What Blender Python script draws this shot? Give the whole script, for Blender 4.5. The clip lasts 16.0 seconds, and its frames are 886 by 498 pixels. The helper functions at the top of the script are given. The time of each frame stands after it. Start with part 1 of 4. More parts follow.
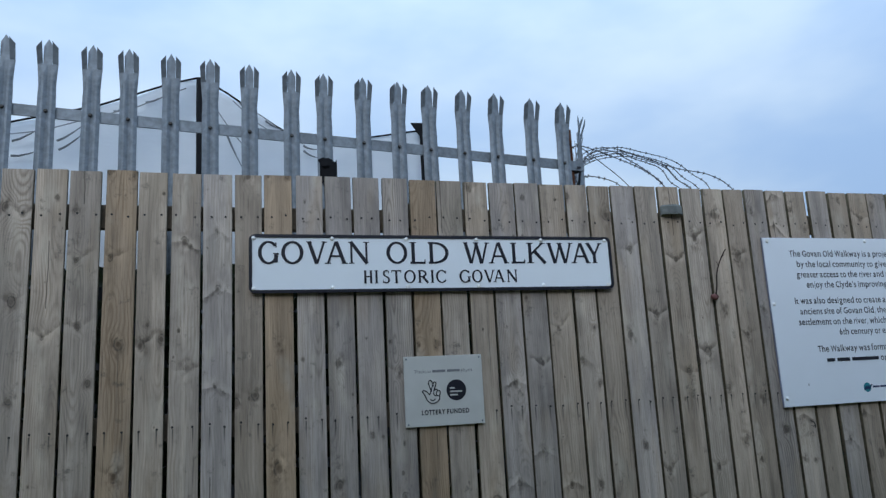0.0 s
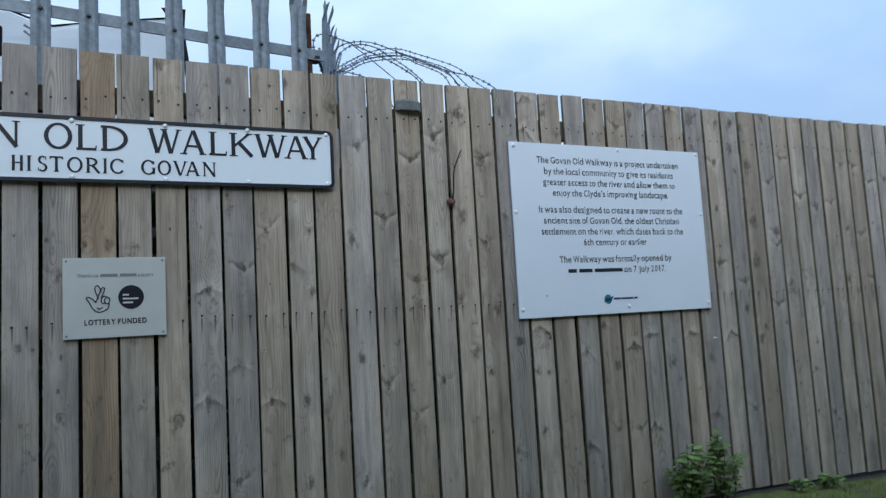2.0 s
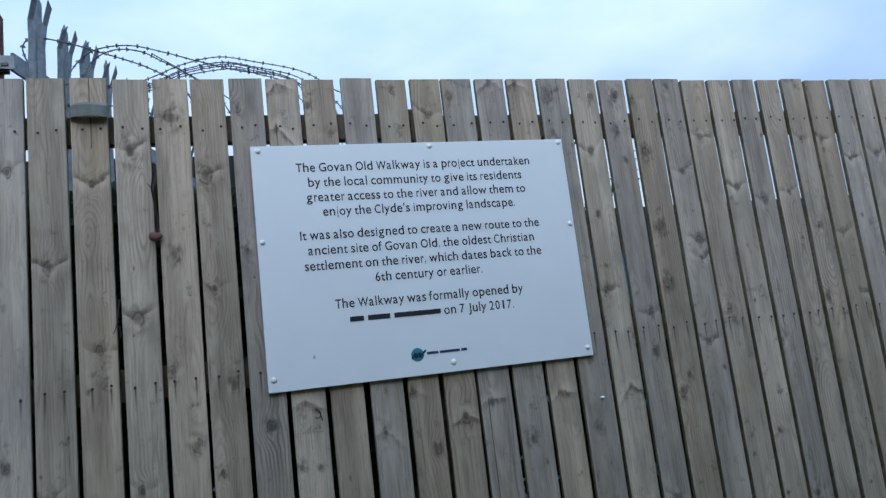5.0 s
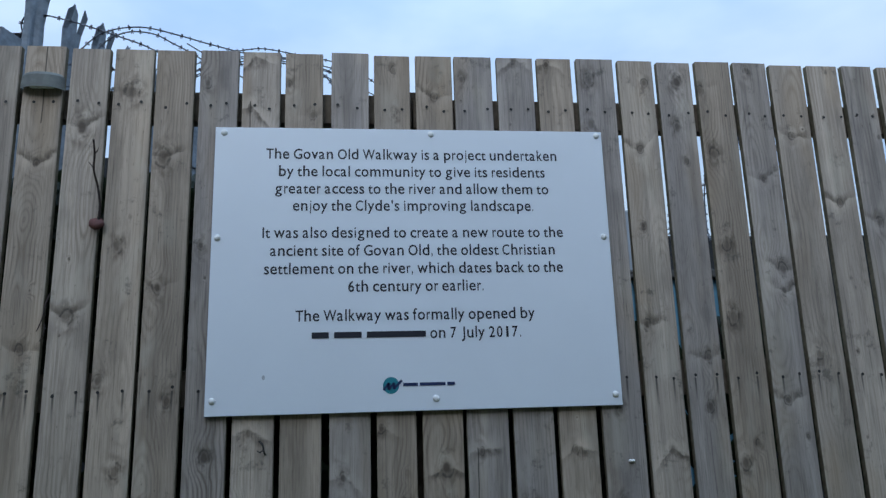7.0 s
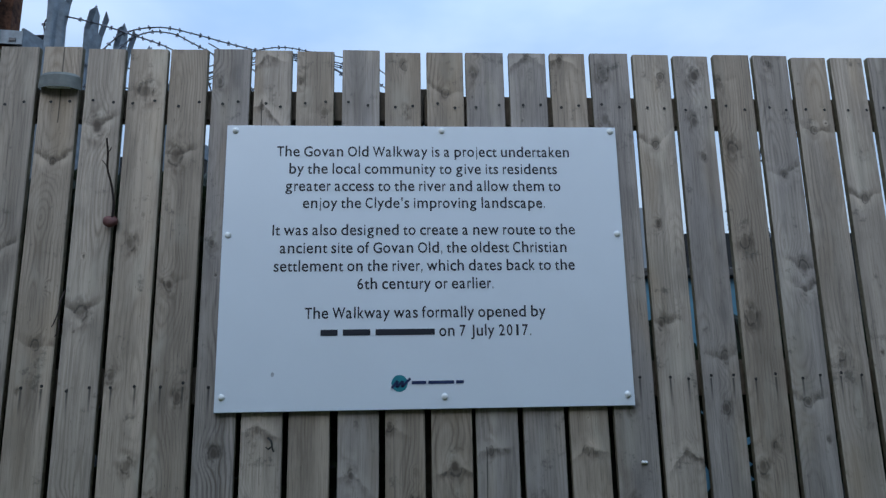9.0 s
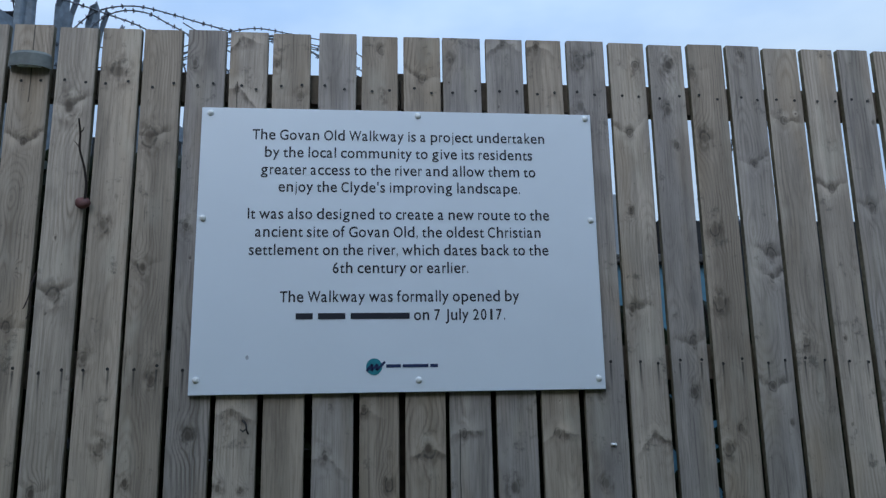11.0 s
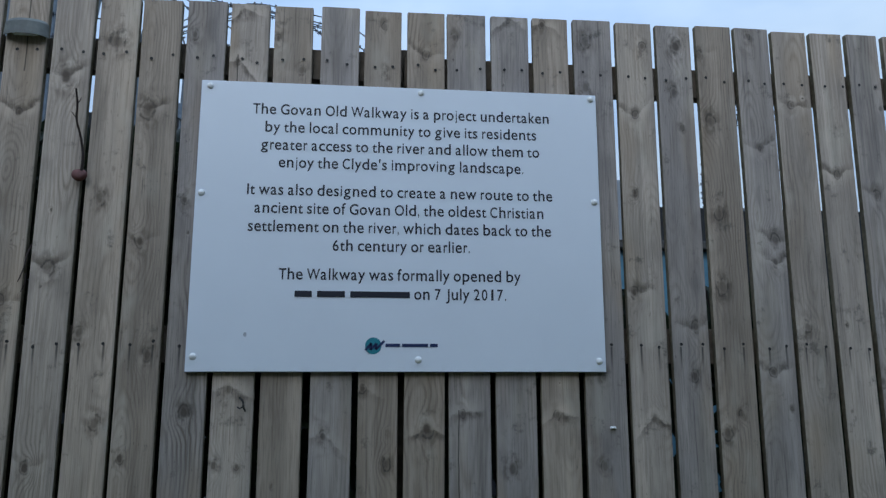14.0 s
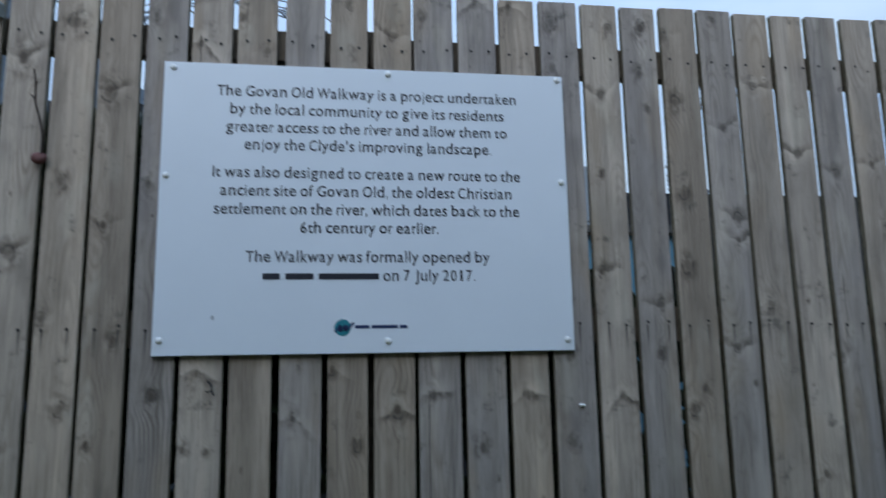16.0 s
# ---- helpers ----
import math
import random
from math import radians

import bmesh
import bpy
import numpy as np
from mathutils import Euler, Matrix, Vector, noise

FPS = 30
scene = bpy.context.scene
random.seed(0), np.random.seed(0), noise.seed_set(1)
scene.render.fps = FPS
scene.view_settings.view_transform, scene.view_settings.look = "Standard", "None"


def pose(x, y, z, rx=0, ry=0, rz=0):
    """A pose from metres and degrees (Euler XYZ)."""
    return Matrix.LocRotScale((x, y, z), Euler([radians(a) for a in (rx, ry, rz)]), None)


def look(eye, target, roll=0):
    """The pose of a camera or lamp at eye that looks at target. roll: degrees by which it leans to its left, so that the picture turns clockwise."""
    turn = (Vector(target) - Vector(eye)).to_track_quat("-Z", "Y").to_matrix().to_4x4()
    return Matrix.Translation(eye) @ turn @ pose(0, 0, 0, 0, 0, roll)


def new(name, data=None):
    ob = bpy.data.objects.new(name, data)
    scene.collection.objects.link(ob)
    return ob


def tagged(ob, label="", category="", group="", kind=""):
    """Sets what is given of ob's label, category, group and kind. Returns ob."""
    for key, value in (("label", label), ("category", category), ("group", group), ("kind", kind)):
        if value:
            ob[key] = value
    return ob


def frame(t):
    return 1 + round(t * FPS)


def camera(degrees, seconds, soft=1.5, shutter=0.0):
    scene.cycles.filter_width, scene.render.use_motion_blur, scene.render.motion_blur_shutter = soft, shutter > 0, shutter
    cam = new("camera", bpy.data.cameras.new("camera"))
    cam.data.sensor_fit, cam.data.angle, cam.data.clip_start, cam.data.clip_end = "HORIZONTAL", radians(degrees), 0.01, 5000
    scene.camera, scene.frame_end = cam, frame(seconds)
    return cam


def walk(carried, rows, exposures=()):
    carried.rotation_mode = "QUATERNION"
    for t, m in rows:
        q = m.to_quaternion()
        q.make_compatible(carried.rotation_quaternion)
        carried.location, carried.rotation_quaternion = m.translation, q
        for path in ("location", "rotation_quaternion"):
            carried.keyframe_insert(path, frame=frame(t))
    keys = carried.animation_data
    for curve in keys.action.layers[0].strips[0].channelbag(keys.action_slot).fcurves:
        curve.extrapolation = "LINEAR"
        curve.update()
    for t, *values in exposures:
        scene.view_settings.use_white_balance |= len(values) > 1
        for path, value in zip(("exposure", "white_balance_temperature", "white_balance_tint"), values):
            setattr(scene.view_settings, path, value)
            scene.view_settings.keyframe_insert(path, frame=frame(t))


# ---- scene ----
cam = camera(62.2, 16.0, soft=1.35, shutter=0.32)
METRES, EYE, TILT, LEAN, TURN = 3.12, 0.992, 0.0, 0.0, -16.3
ROWS = [
    (0.0, 0.0, 0.0, 0.0, 0.57, 11.01, 2.94),
    (0.5, 0.0067, 0.0081, -0.0022, 0.56, 10.07, 3.88),
    (1.0, 0.082, 0.012, -0.0066, -1.83, 7.97, 2.08),
    (1.5, 0.1575, 0.0305, -0.0168, -10.02, 5.89, 1.72),
    (2.0, 0.2126, 0.0925, -0.041, -8.53, 5.57, 3.21),
    (2.5, 0.2799, 0.1212, -0.0388, 0.03, 5.21, 3.51),
    (3.0, 0.3748, 0.1382, -0.0271, -0.4, 3.72, 1.61),
    (3.5, 0.4361, 0.184, -0.0395, -3.25, 5.12, 2.22),
    (4.0, 0.5086, 0.2372, -0.0408, -3.91, 6.52, 4.97),
    (6.5, 0.7113, 0.4707, -0.0486, 8.44, 12.44, 3.65),
    (7.0, 0.7364, 0.4923, -0.0479, 10.23, 12.69, 1.66),
    (7.5, 0.7516, 0.5, -0.047, 12.25, 13.08, 2.17),
    (8.0, 0.7572, 0.5037, -0.0476, 13.86, 12.96, 1.79),
    (8.5, 0.7569, 0.5025, -0.0478, 13.46, 12.95, 1.16),
    (9.0, 0.7553, 0.5005, -0.0477, 12.82, 12.58, 1.05),
    (11.5, 0.7571, 0.4964, -0.0486, 10.8, 11.25, 0.91),
    (12.0, 0.7546, 0.4981, -0.0499, 10.95, 11.21, 0.87),
    (12.5, 0.7528, 0.4999, -0.0502, 10.83, 10.98, 0.74),
    (13.0, 0.7515, 0.5014, -0.0515, 10.71, 10.65, 0.5),
    (13.5, 0.7511, 0.5026, -0.0522, 10.49, 10.48, 0.11),
    (14.0, 0.7502, 0.5033, -0.0522, 10.33, 10.24, 0.04),
    (14.5, 0.7497, 0.5026, -0.0519, 10.23, 10.19, 0.12),
    (15.0, 0.749, 0.5014, -0.0511, 10.55, 10.25, 1.04),
    (15.5, 0.7471, 0.5012, -0.0515, 10.86, 10.38, 1.15),
    (15.8, 0.7475, 0.5018, -0.0525, 10.55, 10.28, 1.15),
    (16.0, 0.7518, 0.505, -0.0626, 8.23, 9.74, 1.08),
]
EXPOSURES = [(0.0, -0.06, 6540, 11), (1.5, 0.12, 6540, 9), (3.5, 0.30, 6540, 10), (4.2, 0.26, 6500, 10),
             (6.5, -0.10, 6320, 11), (9.0, -0.22, 6290, 11), (12.0, -0.25, 6300, 11), (15.5, -0.18, 6310, 11), (16.0, -0.14, 6320, 11)]
walk(cam, [(t, pose(0, 0, EYE, TILT, LEAN, TURN) @ pose(METRES * x, METRES * y, METRES * z, 90 + pitch, roll, yaw)) for t, x, y, z, yaw, pitch, roll in ROWS],
     exposures=EXPOSURES)


# ---- sky and sun: bright overcast ----
def link(nt, a, b):
    nt.links.new(a, b)


def node(nt, kind, **values):
    n = nt.nodes.new(kind)
    for key, value in values.items():
        n.inputs[key].default_value = value
    return n


def calc(nt, op, a, b=None, c=None, clamp=False):
    n = nt.nodes.new("ShaderNodeMath")
    n.operation, n.use_clamp = op, clamp
    for i, v in enumerate((a, b, c)):
        if v is None:
            continue
        if isinstance(v, (int, float)):
            n.inputs[i].default_value = v
        else:
            link(nt, v, n.inputs[i])
    return n.outputs[0]


def blend(nt, fac, a, b, mode="MIX"):
    n = nt.nodes.new("ShaderNodeMix")
    n.data_type, n.blend_type = "RGBA", mode
    for socket, v in ((n.inputs[0], fac), (n.inputs[6], a), (n.inputs[7], b)):
        if isinstance(v, (int, float)):
            socket.default_value = v
        elif isinstance(v, tuple):
            socket.default_value = (*v, 1)
        else:
            link(nt, v, socket)
    return n.outputs[2]


def ramp(nt, fac, lo, hi, soft=True):
    n = nt.nodes.new("ShaderNodeMapRange")
    n.interpolation_type = "SMOOTHSTEP" if soft else "LINEAR"
    n.inputs[1].default_value, n.inputs[2].default_value = lo, hi
    link(nt, fac, n.inputs[0])
    return n.outputs[0]


def cloud_noise(nt, vec, scale, detail=4.0, rough=0.55, stretch=None):
    if stretch:
        m = nt.nodes.new("ShaderNodeMapping")
        m.inputs[3].default_value = stretch
        link(nt, vec, m.inputs[0])
        vec = m.outputs[0]
    n = node(nt, "ShaderNodeTexNoise", Scale=scale, Detail=detail, Roughness=rough)
    link(nt, vec, n.inputs["Vector"])
    return n.outputs[0]


world = bpy.data.worlds.new("overcast")
scene.world = world
world.use_nodes = True
nt = world.node_tree
nt.nodes.clear()
sky = nt.nodes.new("ShaderNodeTexSky")
sky.sky_type, sky.sun_disc, sky.sun_elevation, sky.sun_rotation = "NISHITA", False, radians(31), radians(200)
co = nt.nodes.new("ShaderNodeTexCoord").outputs["Generated"]
sep = nt.nodes.new("ShaderNodeSeparateXYZ")
link(nt, co, sep.inputs[0])
wisps = ramp(nt, cloud_noise(nt, co, 1.9, 5.0, 0.5, (1, 1, 2.2)), 0.33, 0.66)
cloud = blend(nt, wisps, (0.37, 0.57, 0.89), (0.62, 0.80, 1.0))
up = calc(nt, "MAXIMUM", sep.outputs[2], 0.0)
gain = calc(nt, "MULTIPLY_ADD", calc(nt, "POWER", up, 3.0), 1.9, calc(nt, "MULTIPLY_ADD", up, 0.70, 0.82))
lit = nt.nodes.new("ShaderNodeVectorMath")
lit.operation = "SCALE"
link(nt, cloud, lit.inputs[0])
link(nt, gain, lit.inputs[3])
thin = nt.nodes.new("ShaderNodeVectorMath")
thin.operation = "SCALE"
thin.inputs[3].default_value = 0.08
link(nt, sky.outputs[0], thin.inputs[0])
final = blend(nt, 0.9, thin.outputs[0], lit.outputs[0])
back = node(nt, "ShaderNodeBackground", Strength=1.0)
link(nt, final, back.inputs[0])
out = nt.nodes.new("ShaderNodeOutputWorld")
link(nt, back.outputs[0], out.inputs[0])

sun = new("sun", bpy.data.lights.new("sun", "SUN"))
sun.data.energy, sun.data.angle, sun.data.color = 1.0, radians(30), (0.89, 0.955, 1.0)
sun.matrix_world = look((-2.0, -4.5, 3.0), (0, 0, 0))


# ---- materials ----
def material(name):
    m = bpy.data.materials.new(name)
    m.use_nodes = True
    return m, m.node_tree, m.node_tree.nodes["Principled BSDF"]


def bump(nt, bsdf, height, strength, distance):
    b = node(nt, "ShaderNodeBump", Strength=strength, Distance=distance)
    link(nt, height, b.inputs["Height"])
    link(nt, b.outputs[0], bsdf.inputs["Normal"])


def plain(name, colour, rough=0.5, metal=0.0, grain=0.15, scale=30.0, relief=0.0, spec=0.5):
    """A surface of one colour with blotches and fine grain."""
    m, nt, bsdf = material(name)
    co = nt.nodes.new("ShaderNodeTexCoord").outputs["Object"]
    fine, wide = cloud_noise(nt, co, scale, 5.0), cloud_noise(nt, co, scale * 0.12, 3.0)
    mixed = calc(nt, "ADD", calc(nt, "MULTIPLY", fine, 0.5), calc(nt, "MULTIPLY", wide, 0.5))
    dark = tuple(c * (1 - grain) for c in colour)
    light = tuple(min(1, c * (1 + grain)) for c in colour)
    link(nt, blend(nt, ramp(nt, mixed, 0.3, 0.7), dark, light), bsdf.inputs["Base Color"])
    bsdf.inputs["Roughness"].default_value, bsdf.inputs["Metallic"].default_value = rough, metal
    bsdf.inputs["Specular IOR Level"].default_value = spec
    if relief:
        bump(nt, bsdf, fine, 0.5, relief)
    return m


KNOT_KEYS = ("knot_a", "knot_b", "knot_c", "knot_d", "knot_e", "knot_f")


def wood(name, light, dark, weather, age):
    """Weathered softwood board: growth rings that flow round whorls of knots, feathered branch wings, grey bloom, cracks and nail drips."""
    m, nt, bsdf = material(name)
    co = nt.nodes.new("ShaderNodeTexCoord").outputs["Object"]
    xyz = nt.nodes.new("ShaderNodeSeparateXYZ")
    link(nt, co, xyz.inputs[0])
    x, y, z = xyz.outputs
    rnd = nt.nodes.new("ShaderNodeObjectInfo").outputs["Random"]
    seed = calc(nt, "MULTIPLY", rnd, 91.7)
    shift = nt.nodes.new("ShaderNodeCombineXYZ")
    for i in range(3):
        link(nt, seed, shift.inputs[i])
    own = nt.nodes.new("ShaderNodeVectorMath")
    link(nt, co, own.inputs[0])
    link(nt, shift.outputs[0], own.inputs[1])
    own = own.outputs[0]
    other = calc(nt, "FRACT", calc(nt, "MULTIPLY", rnd, 17.3))
    third = calc(nt, "FRACT", calc(nt, "MULTIPLY", rnd, 41.9))
    wob = calc(nt, "MULTIPLY", calc(nt, "SUBTRACT", cloud_noise(nt, own, 42.0, 3.0), 0.5), 0.015)
    ragged = calc(nt, "MULTIPLY", calc(nt, "SUBTRACT", cloud_noise(nt, own, 34.0, 4.0, 0.6), 0.5), 0.036)
    flow, heart, rim, spill, wing_dark, wing_pale, mound = x, None, None, None, None, None, None

    def most(a, b):
        return b if a is None else calc(nt, "MAXIMUM", a, b)

    for key in KNOT_KEYS:
        at = nt.nodes.new("ShaderNodeAttribute")
        at.attribute_name = key
        k = nt.nodes.new("ShaderNodeSeparateXYZ")
        link(nt, at.outputs["Vector"], k.inputs[0])
        turn = nt.nodes.new("ShaderNodeAttribute")
        turn.attribute_name = key + "_wing"
        turn = turn.outputs["Fac"]
        dx = calc(nt, "SUBTRACT", x, k.outputs[0])
        up = calc(nt, "SUBTRACT", z, k.outputs[1])
        dz = calc(nt, "MULTIPLY", up, 0.66)
        d = calc(nt, "ADD", calc(nt, "SQRT", calc(nt, "ADD", calc(nt, "MULTIPLY", dx, dx), calc(nt, "MULTIPLY", dz, dz))), wob)
        q = calc(nt, "DIVIDE", calc(nt, "ABSOLUTE", d), k.outputs[2])
        q2 = calc(nt, "MINIMUM", calc(nt, "DIVIDE", 1.7, calc(nt, "MAXIMUM", calc(nt, "MULTIPLY", q, q), 0.01)), 1.0)
        flow = calc(nt, "SUBTRACT", flow, calc(nt, "MULTIPLY", dx, q2))
        heart = most(heart, calc(nt, "SUBTRACT", 1.0, ramp(nt, q, 0.3, 1.0)))
        rim = most(rim, calc(nt, "SUBTRACT", 1.0, ramp(nt, calc(nt, "ABSOLUTE", calc(nt, "SUBTRACT", q, 0.95)), 0.0, 0.32)))
        spill = most(spill, calc(nt, "SUBTRACT", 1.0, ramp(nt, calc(nt, "ABSOLUTE", calc(nt, "SUBTRACT", q, 1.2)), 0.0, 1.5)))
        mound = most(mound, calc(nt, "SUBTRACT", 1.0, ramp(nt, q, 0.6, 4.2)))
        # a branch cut through lengthwise leaves a dark crescent with a pale side
        strength = calc(nt, "ABSOLUTE", turn)
        across = calc(nt, "ABSOLUTE", dx)
        rise = calc(nt, "MULTIPLY", up, calc(nt, "SIGN", turn))
        own_way = calc(nt, "FRACT", calc(nt, "ABSOLUTE", calc(nt, "MULTIPLY_ADD", k.outputs[0], 53.7, calc(nt, "MULTIPLY", k.outputs[1], 29.3))))
        slant = calc(nt, "MULTIPLY", calc(nt, "SUBTRACT", calc(nt, "FRACT", calc(nt, "MULTIPLY", own_way, 7.3)), 0.5), 0.7)
        lopsided = calc(nt, "SUBTRACT", calc(nt, "FRACT", calc(nt, "MULTIPLY", own_way, 13.7)), 0.5)
        line = calc(nt, "MULTIPLY_ADD", across, calc(nt, "MULTIPLY_ADD", own_way, 0.6, 0.25), calc(nt, "MULTIPLY_ADD", dx, slant, -0.004))
        miss = calc(nt, "ADD", calc(nt, "SUBTRACT", rise, line), ragged)
        reach = calc(nt, "MULTIPLY", strength, calc(nt, "SUBTRACT", 1.0, ramp(nt, across, 0.030, 0.066)))
        crisp = calc(nt, "MULTIPLY", ramp(nt, miss, -0.005, 0.004), calc(nt, "SUBTRACT", 1.0, ramp(nt, miss, 0.004, 0.028)))
        full = calc(nt, "MULTIPLY_ADD", ramp(nt, across, 0.003, 0.022), 0.6, 0.4)
        side = calc(nt, "MULTIPLY_ADD", ramp(nt, calc(nt, "MULTIPLY", dx, lopsided), -0.002, 0.010), -0.75, 1.0)
        wing_dark = most(wing_dark, calc(nt, "MULTIPLY", calc(nt, "MULTIPLY", crisp, reach), calc(nt, "MULTIPLY", full, side)))
        soft = calc(nt, "MULTIPLY", ramp(nt, miss, -0.045, -0.004), calc(nt, "SUBTRACT", 1.0, ramp(nt, miss, -0.004, 0.002)))
        wing_pale = most(wing_pale, calc(nt, "MULTIPLY", soft, reach))
    bend = calc(nt, "SUBTRACT", cloud_noise(nt, own, 1.0, 3.0, 0.5, (9.0, 1.0, 4.2)), 0.5)
    lean = calc(nt, "MULTIPLY", calc(nt, "SUBTRACT", cloud_noise(nt, own, 1.0, 2.0, 0.5, (0.5, 0.5, 1.5)), 0.5), 0.26)
    off = calc(nt, "MULTIPLY", calc(nt, "SUBTRACT", rnd, 0.5), 0.10)
    gx = calc(nt, "ADD", calc(nt, "SUBTRACT", flow, off), calc(nt, "MULTIPLY", bend, 0.026))
    rad = calc(nt, "SQRT", calc(nt, "ADD", calc(nt, "MULTIPLY", gx, gx), calc(nt, "MULTIPLY", lean, lean)))
    rad = calc(nt, "ADD", rad, calc(nt, "MULTIPLY", mound, 0.016))
    pitch = calc(nt, "MULTIPLY_ADD", other, 420.0, 560.0)
    wave = calc(nt, "MULTIPLY_ADD", calc(nt, "SINE", calc(nt, "MULTIPLY", rad, pitch)), 0.5, 0.5)
    ring = calc(nt, "POWER", wave, 2.2)
    fade = ramp(nt, cloud_noise(nt, own, 1.0, 3.0, 0.5, (16.0, 5.0, 2.6)), 0.34, 0.66)
    vivid = calc(nt, "MULTIPLY_ADD", third, 0.62, 0.30)
    fine = cloud_noise(nt, own, 1.0, 4.0, 0.6, (420.0, 120.0, 9.0))
    streak = cloud_noise(nt, own, 1.0, 3.0, 0.55, (75.0, 20.0, 1.6))
    blotch = cloud_noise(nt, own, 1.0, 4.0, 0.55, (9.0, 5.0, 2.4))
    body = blend(nt, calc(nt, "MULTIPLY", calc(nt, "MULTIPLY", ring, vivid), calc(nt, "MULTIPLY_ADD", fade, 0.85, 0.10)), light, dark)
    body = blend(nt, calc(nt, "MULTIPLY", ramp(nt, blotch, 0.34, 0.66), age), body, weather)
    body = blend(nt, calc(nt, "MULTIPLY", ramp(nt, streak, 0.55, 0.72), 0.42), body, tuple(c * 0.55 for c in weather))
    body = blend(nt, calc(nt, "MULTIPLY", ramp(nt, fine, 0.47, 0.66), 0.34), body, tuple(c * 0.6 for c in dark))
    # damp, warm and bleached patches the size of a palm
    damp = ramp(nt, cloud_noise(nt, own, 1.0, 4.0, 0.55, (15.0, 8.0, 4.6)), 0.50, 0.70)
    body = blend(nt, calc(nt, "MULTIPLY", damp, 0.52), body, tuple(c * 0.58 for c in weather))
    warm = ramp(nt, cloud_noise(nt, own, 1.0, 2.0, 0.5, (10.0, 3.0, 2.6)), 0.50, 0.75)
    body = blend(nt, calc(nt, "MULTIPLY", warm, 0.36), body, (0.38, 0.275, 0.175))
    bleach = ramp(nt, cloud_noise(nt, own, 1.0, 3.0, 0.55, (12.0, 4.0, 4.5)), 0.54, 0.72)
    body = blend(nt, calc(nt, "MULTIPLY", bleach, 0.42), body, (0.52, 0.455, 0.37))
    # feathered grain round the knots
    feather = ramp(nt, cloud_noise(nt, own, 1.0, 3.0, 0.6, (38.0, 20.0, 24.0)), 0.40, 0.62)
    body = blend(nt, calc(nt, "MULTIPLY", spill, calc(nt, "MULTIPLY", feather, 0.6)), body, tuple(c * 0.5 for c in dark))
    pale = ramp(nt, cloud_noise(nt, own, 1.0, 2.0, 0.5, (30.0, 9.0, 12.0)), 0.52, 0.68)
    body = blend(nt, calc(nt, "MULTIPLY", spill, calc(nt, "MULTIPLY", pale, 0.5)), body, tuple(min(1, c * 1.3) for c in light))
    patchy = calc(nt, "MULTIPLY_ADD", ramp(nt, cloud_noise(nt, own, 1.0, 3.0, 0.6, (60.0, 20.0, 30.0)), 0.30, 0.62), 0.68, 0.18)
    body = blend(nt, calc(nt, "MULTIPLY", wing_pale, 0.50), body, tuple(min(1, c * 1.28) for c in light))
    body = blend(nt, calc(nt, "MULTIPLY", wing_dark, patchy), body, tuple(c * 0.40 for c in dark))
    # drying cracks
    crack = nt.nodes.new("ShaderNodeAttribute")
    crack.attribute_name = "crack"
    kc = nt.nodes.new("ShaderNodeSeparateXYZ")
    link(nt, crack.outputs["Vector"], kc.inputs[0])
    wander = calc(nt, "MULTIPLY", calc(nt, "SUBTRACT", cloud_noise(nt, own, 1.0, 2.0, 0.5, (2, 2, 9)), 0.5), 0.008)
    slit = calc(nt, "SUBTRACT", 1.0, ramp(nt, calc(nt, "ABSOLUTE", calc(nt, "ADD", calc(nt, "SUBTRACT", x, kc.outputs[0]), wander)), 0.0005, 0.0022))
    slit = calc(nt, "MULTIPLY", slit, calc(nt, "MULTIPLY", calc(nt, "GREATER_THAN", z, kc.outputs[1]), calc(nt, "LESS_THAN", z, kc.outputs[2])))
    body = blend(nt, calc(nt, "MULTIPLY", slit, 0.8), body, (0.03, 0.026, 0.022))
    checks = ramp(nt, cloud_noise(nt, own, 1.0, 3.0, 0.6, (150.0, 40.0, 3.2)), 0.66, 0.72)
    body = blend(nt, calc(nt, "MULTIPLY", checks, 0.5), body, (0.05, 0.042, 0.035))
    broad = cloud_noise(nt, own, 1.0, 3.0, 0.5, (24.0, 5.0, 1.5))
    body = blend(nt, 1.0, body, nt_grey(nt, calc(nt, "MULTIPLY_ADD", broad, 1.2, 0.42)), "MULTIPLY")
    body = blend(nt, 1.0, body, nt_grey(nt, calc(nt, "MULTIPLY_ADD", rnd, 0.32, 0.80)), "MULTIPLY")
    body = blend(nt, calc(nt, "MULTIPLY", heart, calc(nt, "MULTIPLY_ADD", fade, 0.4, 0.48)), body, tuple(c * 0.40 for c in dark))
    body = blend(nt, calc(nt, "MULTIPLY", rim, calc(nt, "MULTIPLY_ADD", feather, 0.6, 0.08)), body, (0.045, 0.038, 0.03))
    # mould freckles and a green tinge
    mould = ramp(nt, cloud_noise(nt, own, 16.0, 6.0, 0.75), 0.57, 0.72)
    body = blend(nt, calc(nt, "MULTIPLY", mould, 0.6), body, (0.05, 0.05, 0.045))
    green = ramp(nt, cloud_noise(nt, own, 3.0, 4.0, 0.6), 0.55, 0.8)
    body = blend(nt, calc(nt, "MULTIPLY", green, 0.16), body, (0.13, 0.135, 0.07))
    specks = ramp(nt, cloud_noise(nt, own, 1.0, 4.0, 0.7, (260.0, 90.0, 45.0)), 0.63, 0.72)
    body = blend(nt, calc(nt, "MULTIPLY", specks, 0.55), body, (0.06, 0.05, 0.042))
    # drips of rust under each pair of nails
    nail = nt.nodes.new("ShaderNodeAttribute")
    nail.attribute_name = "nail"
    kn = nt.nodes.new("ShaderNodeSeparateXYZ")
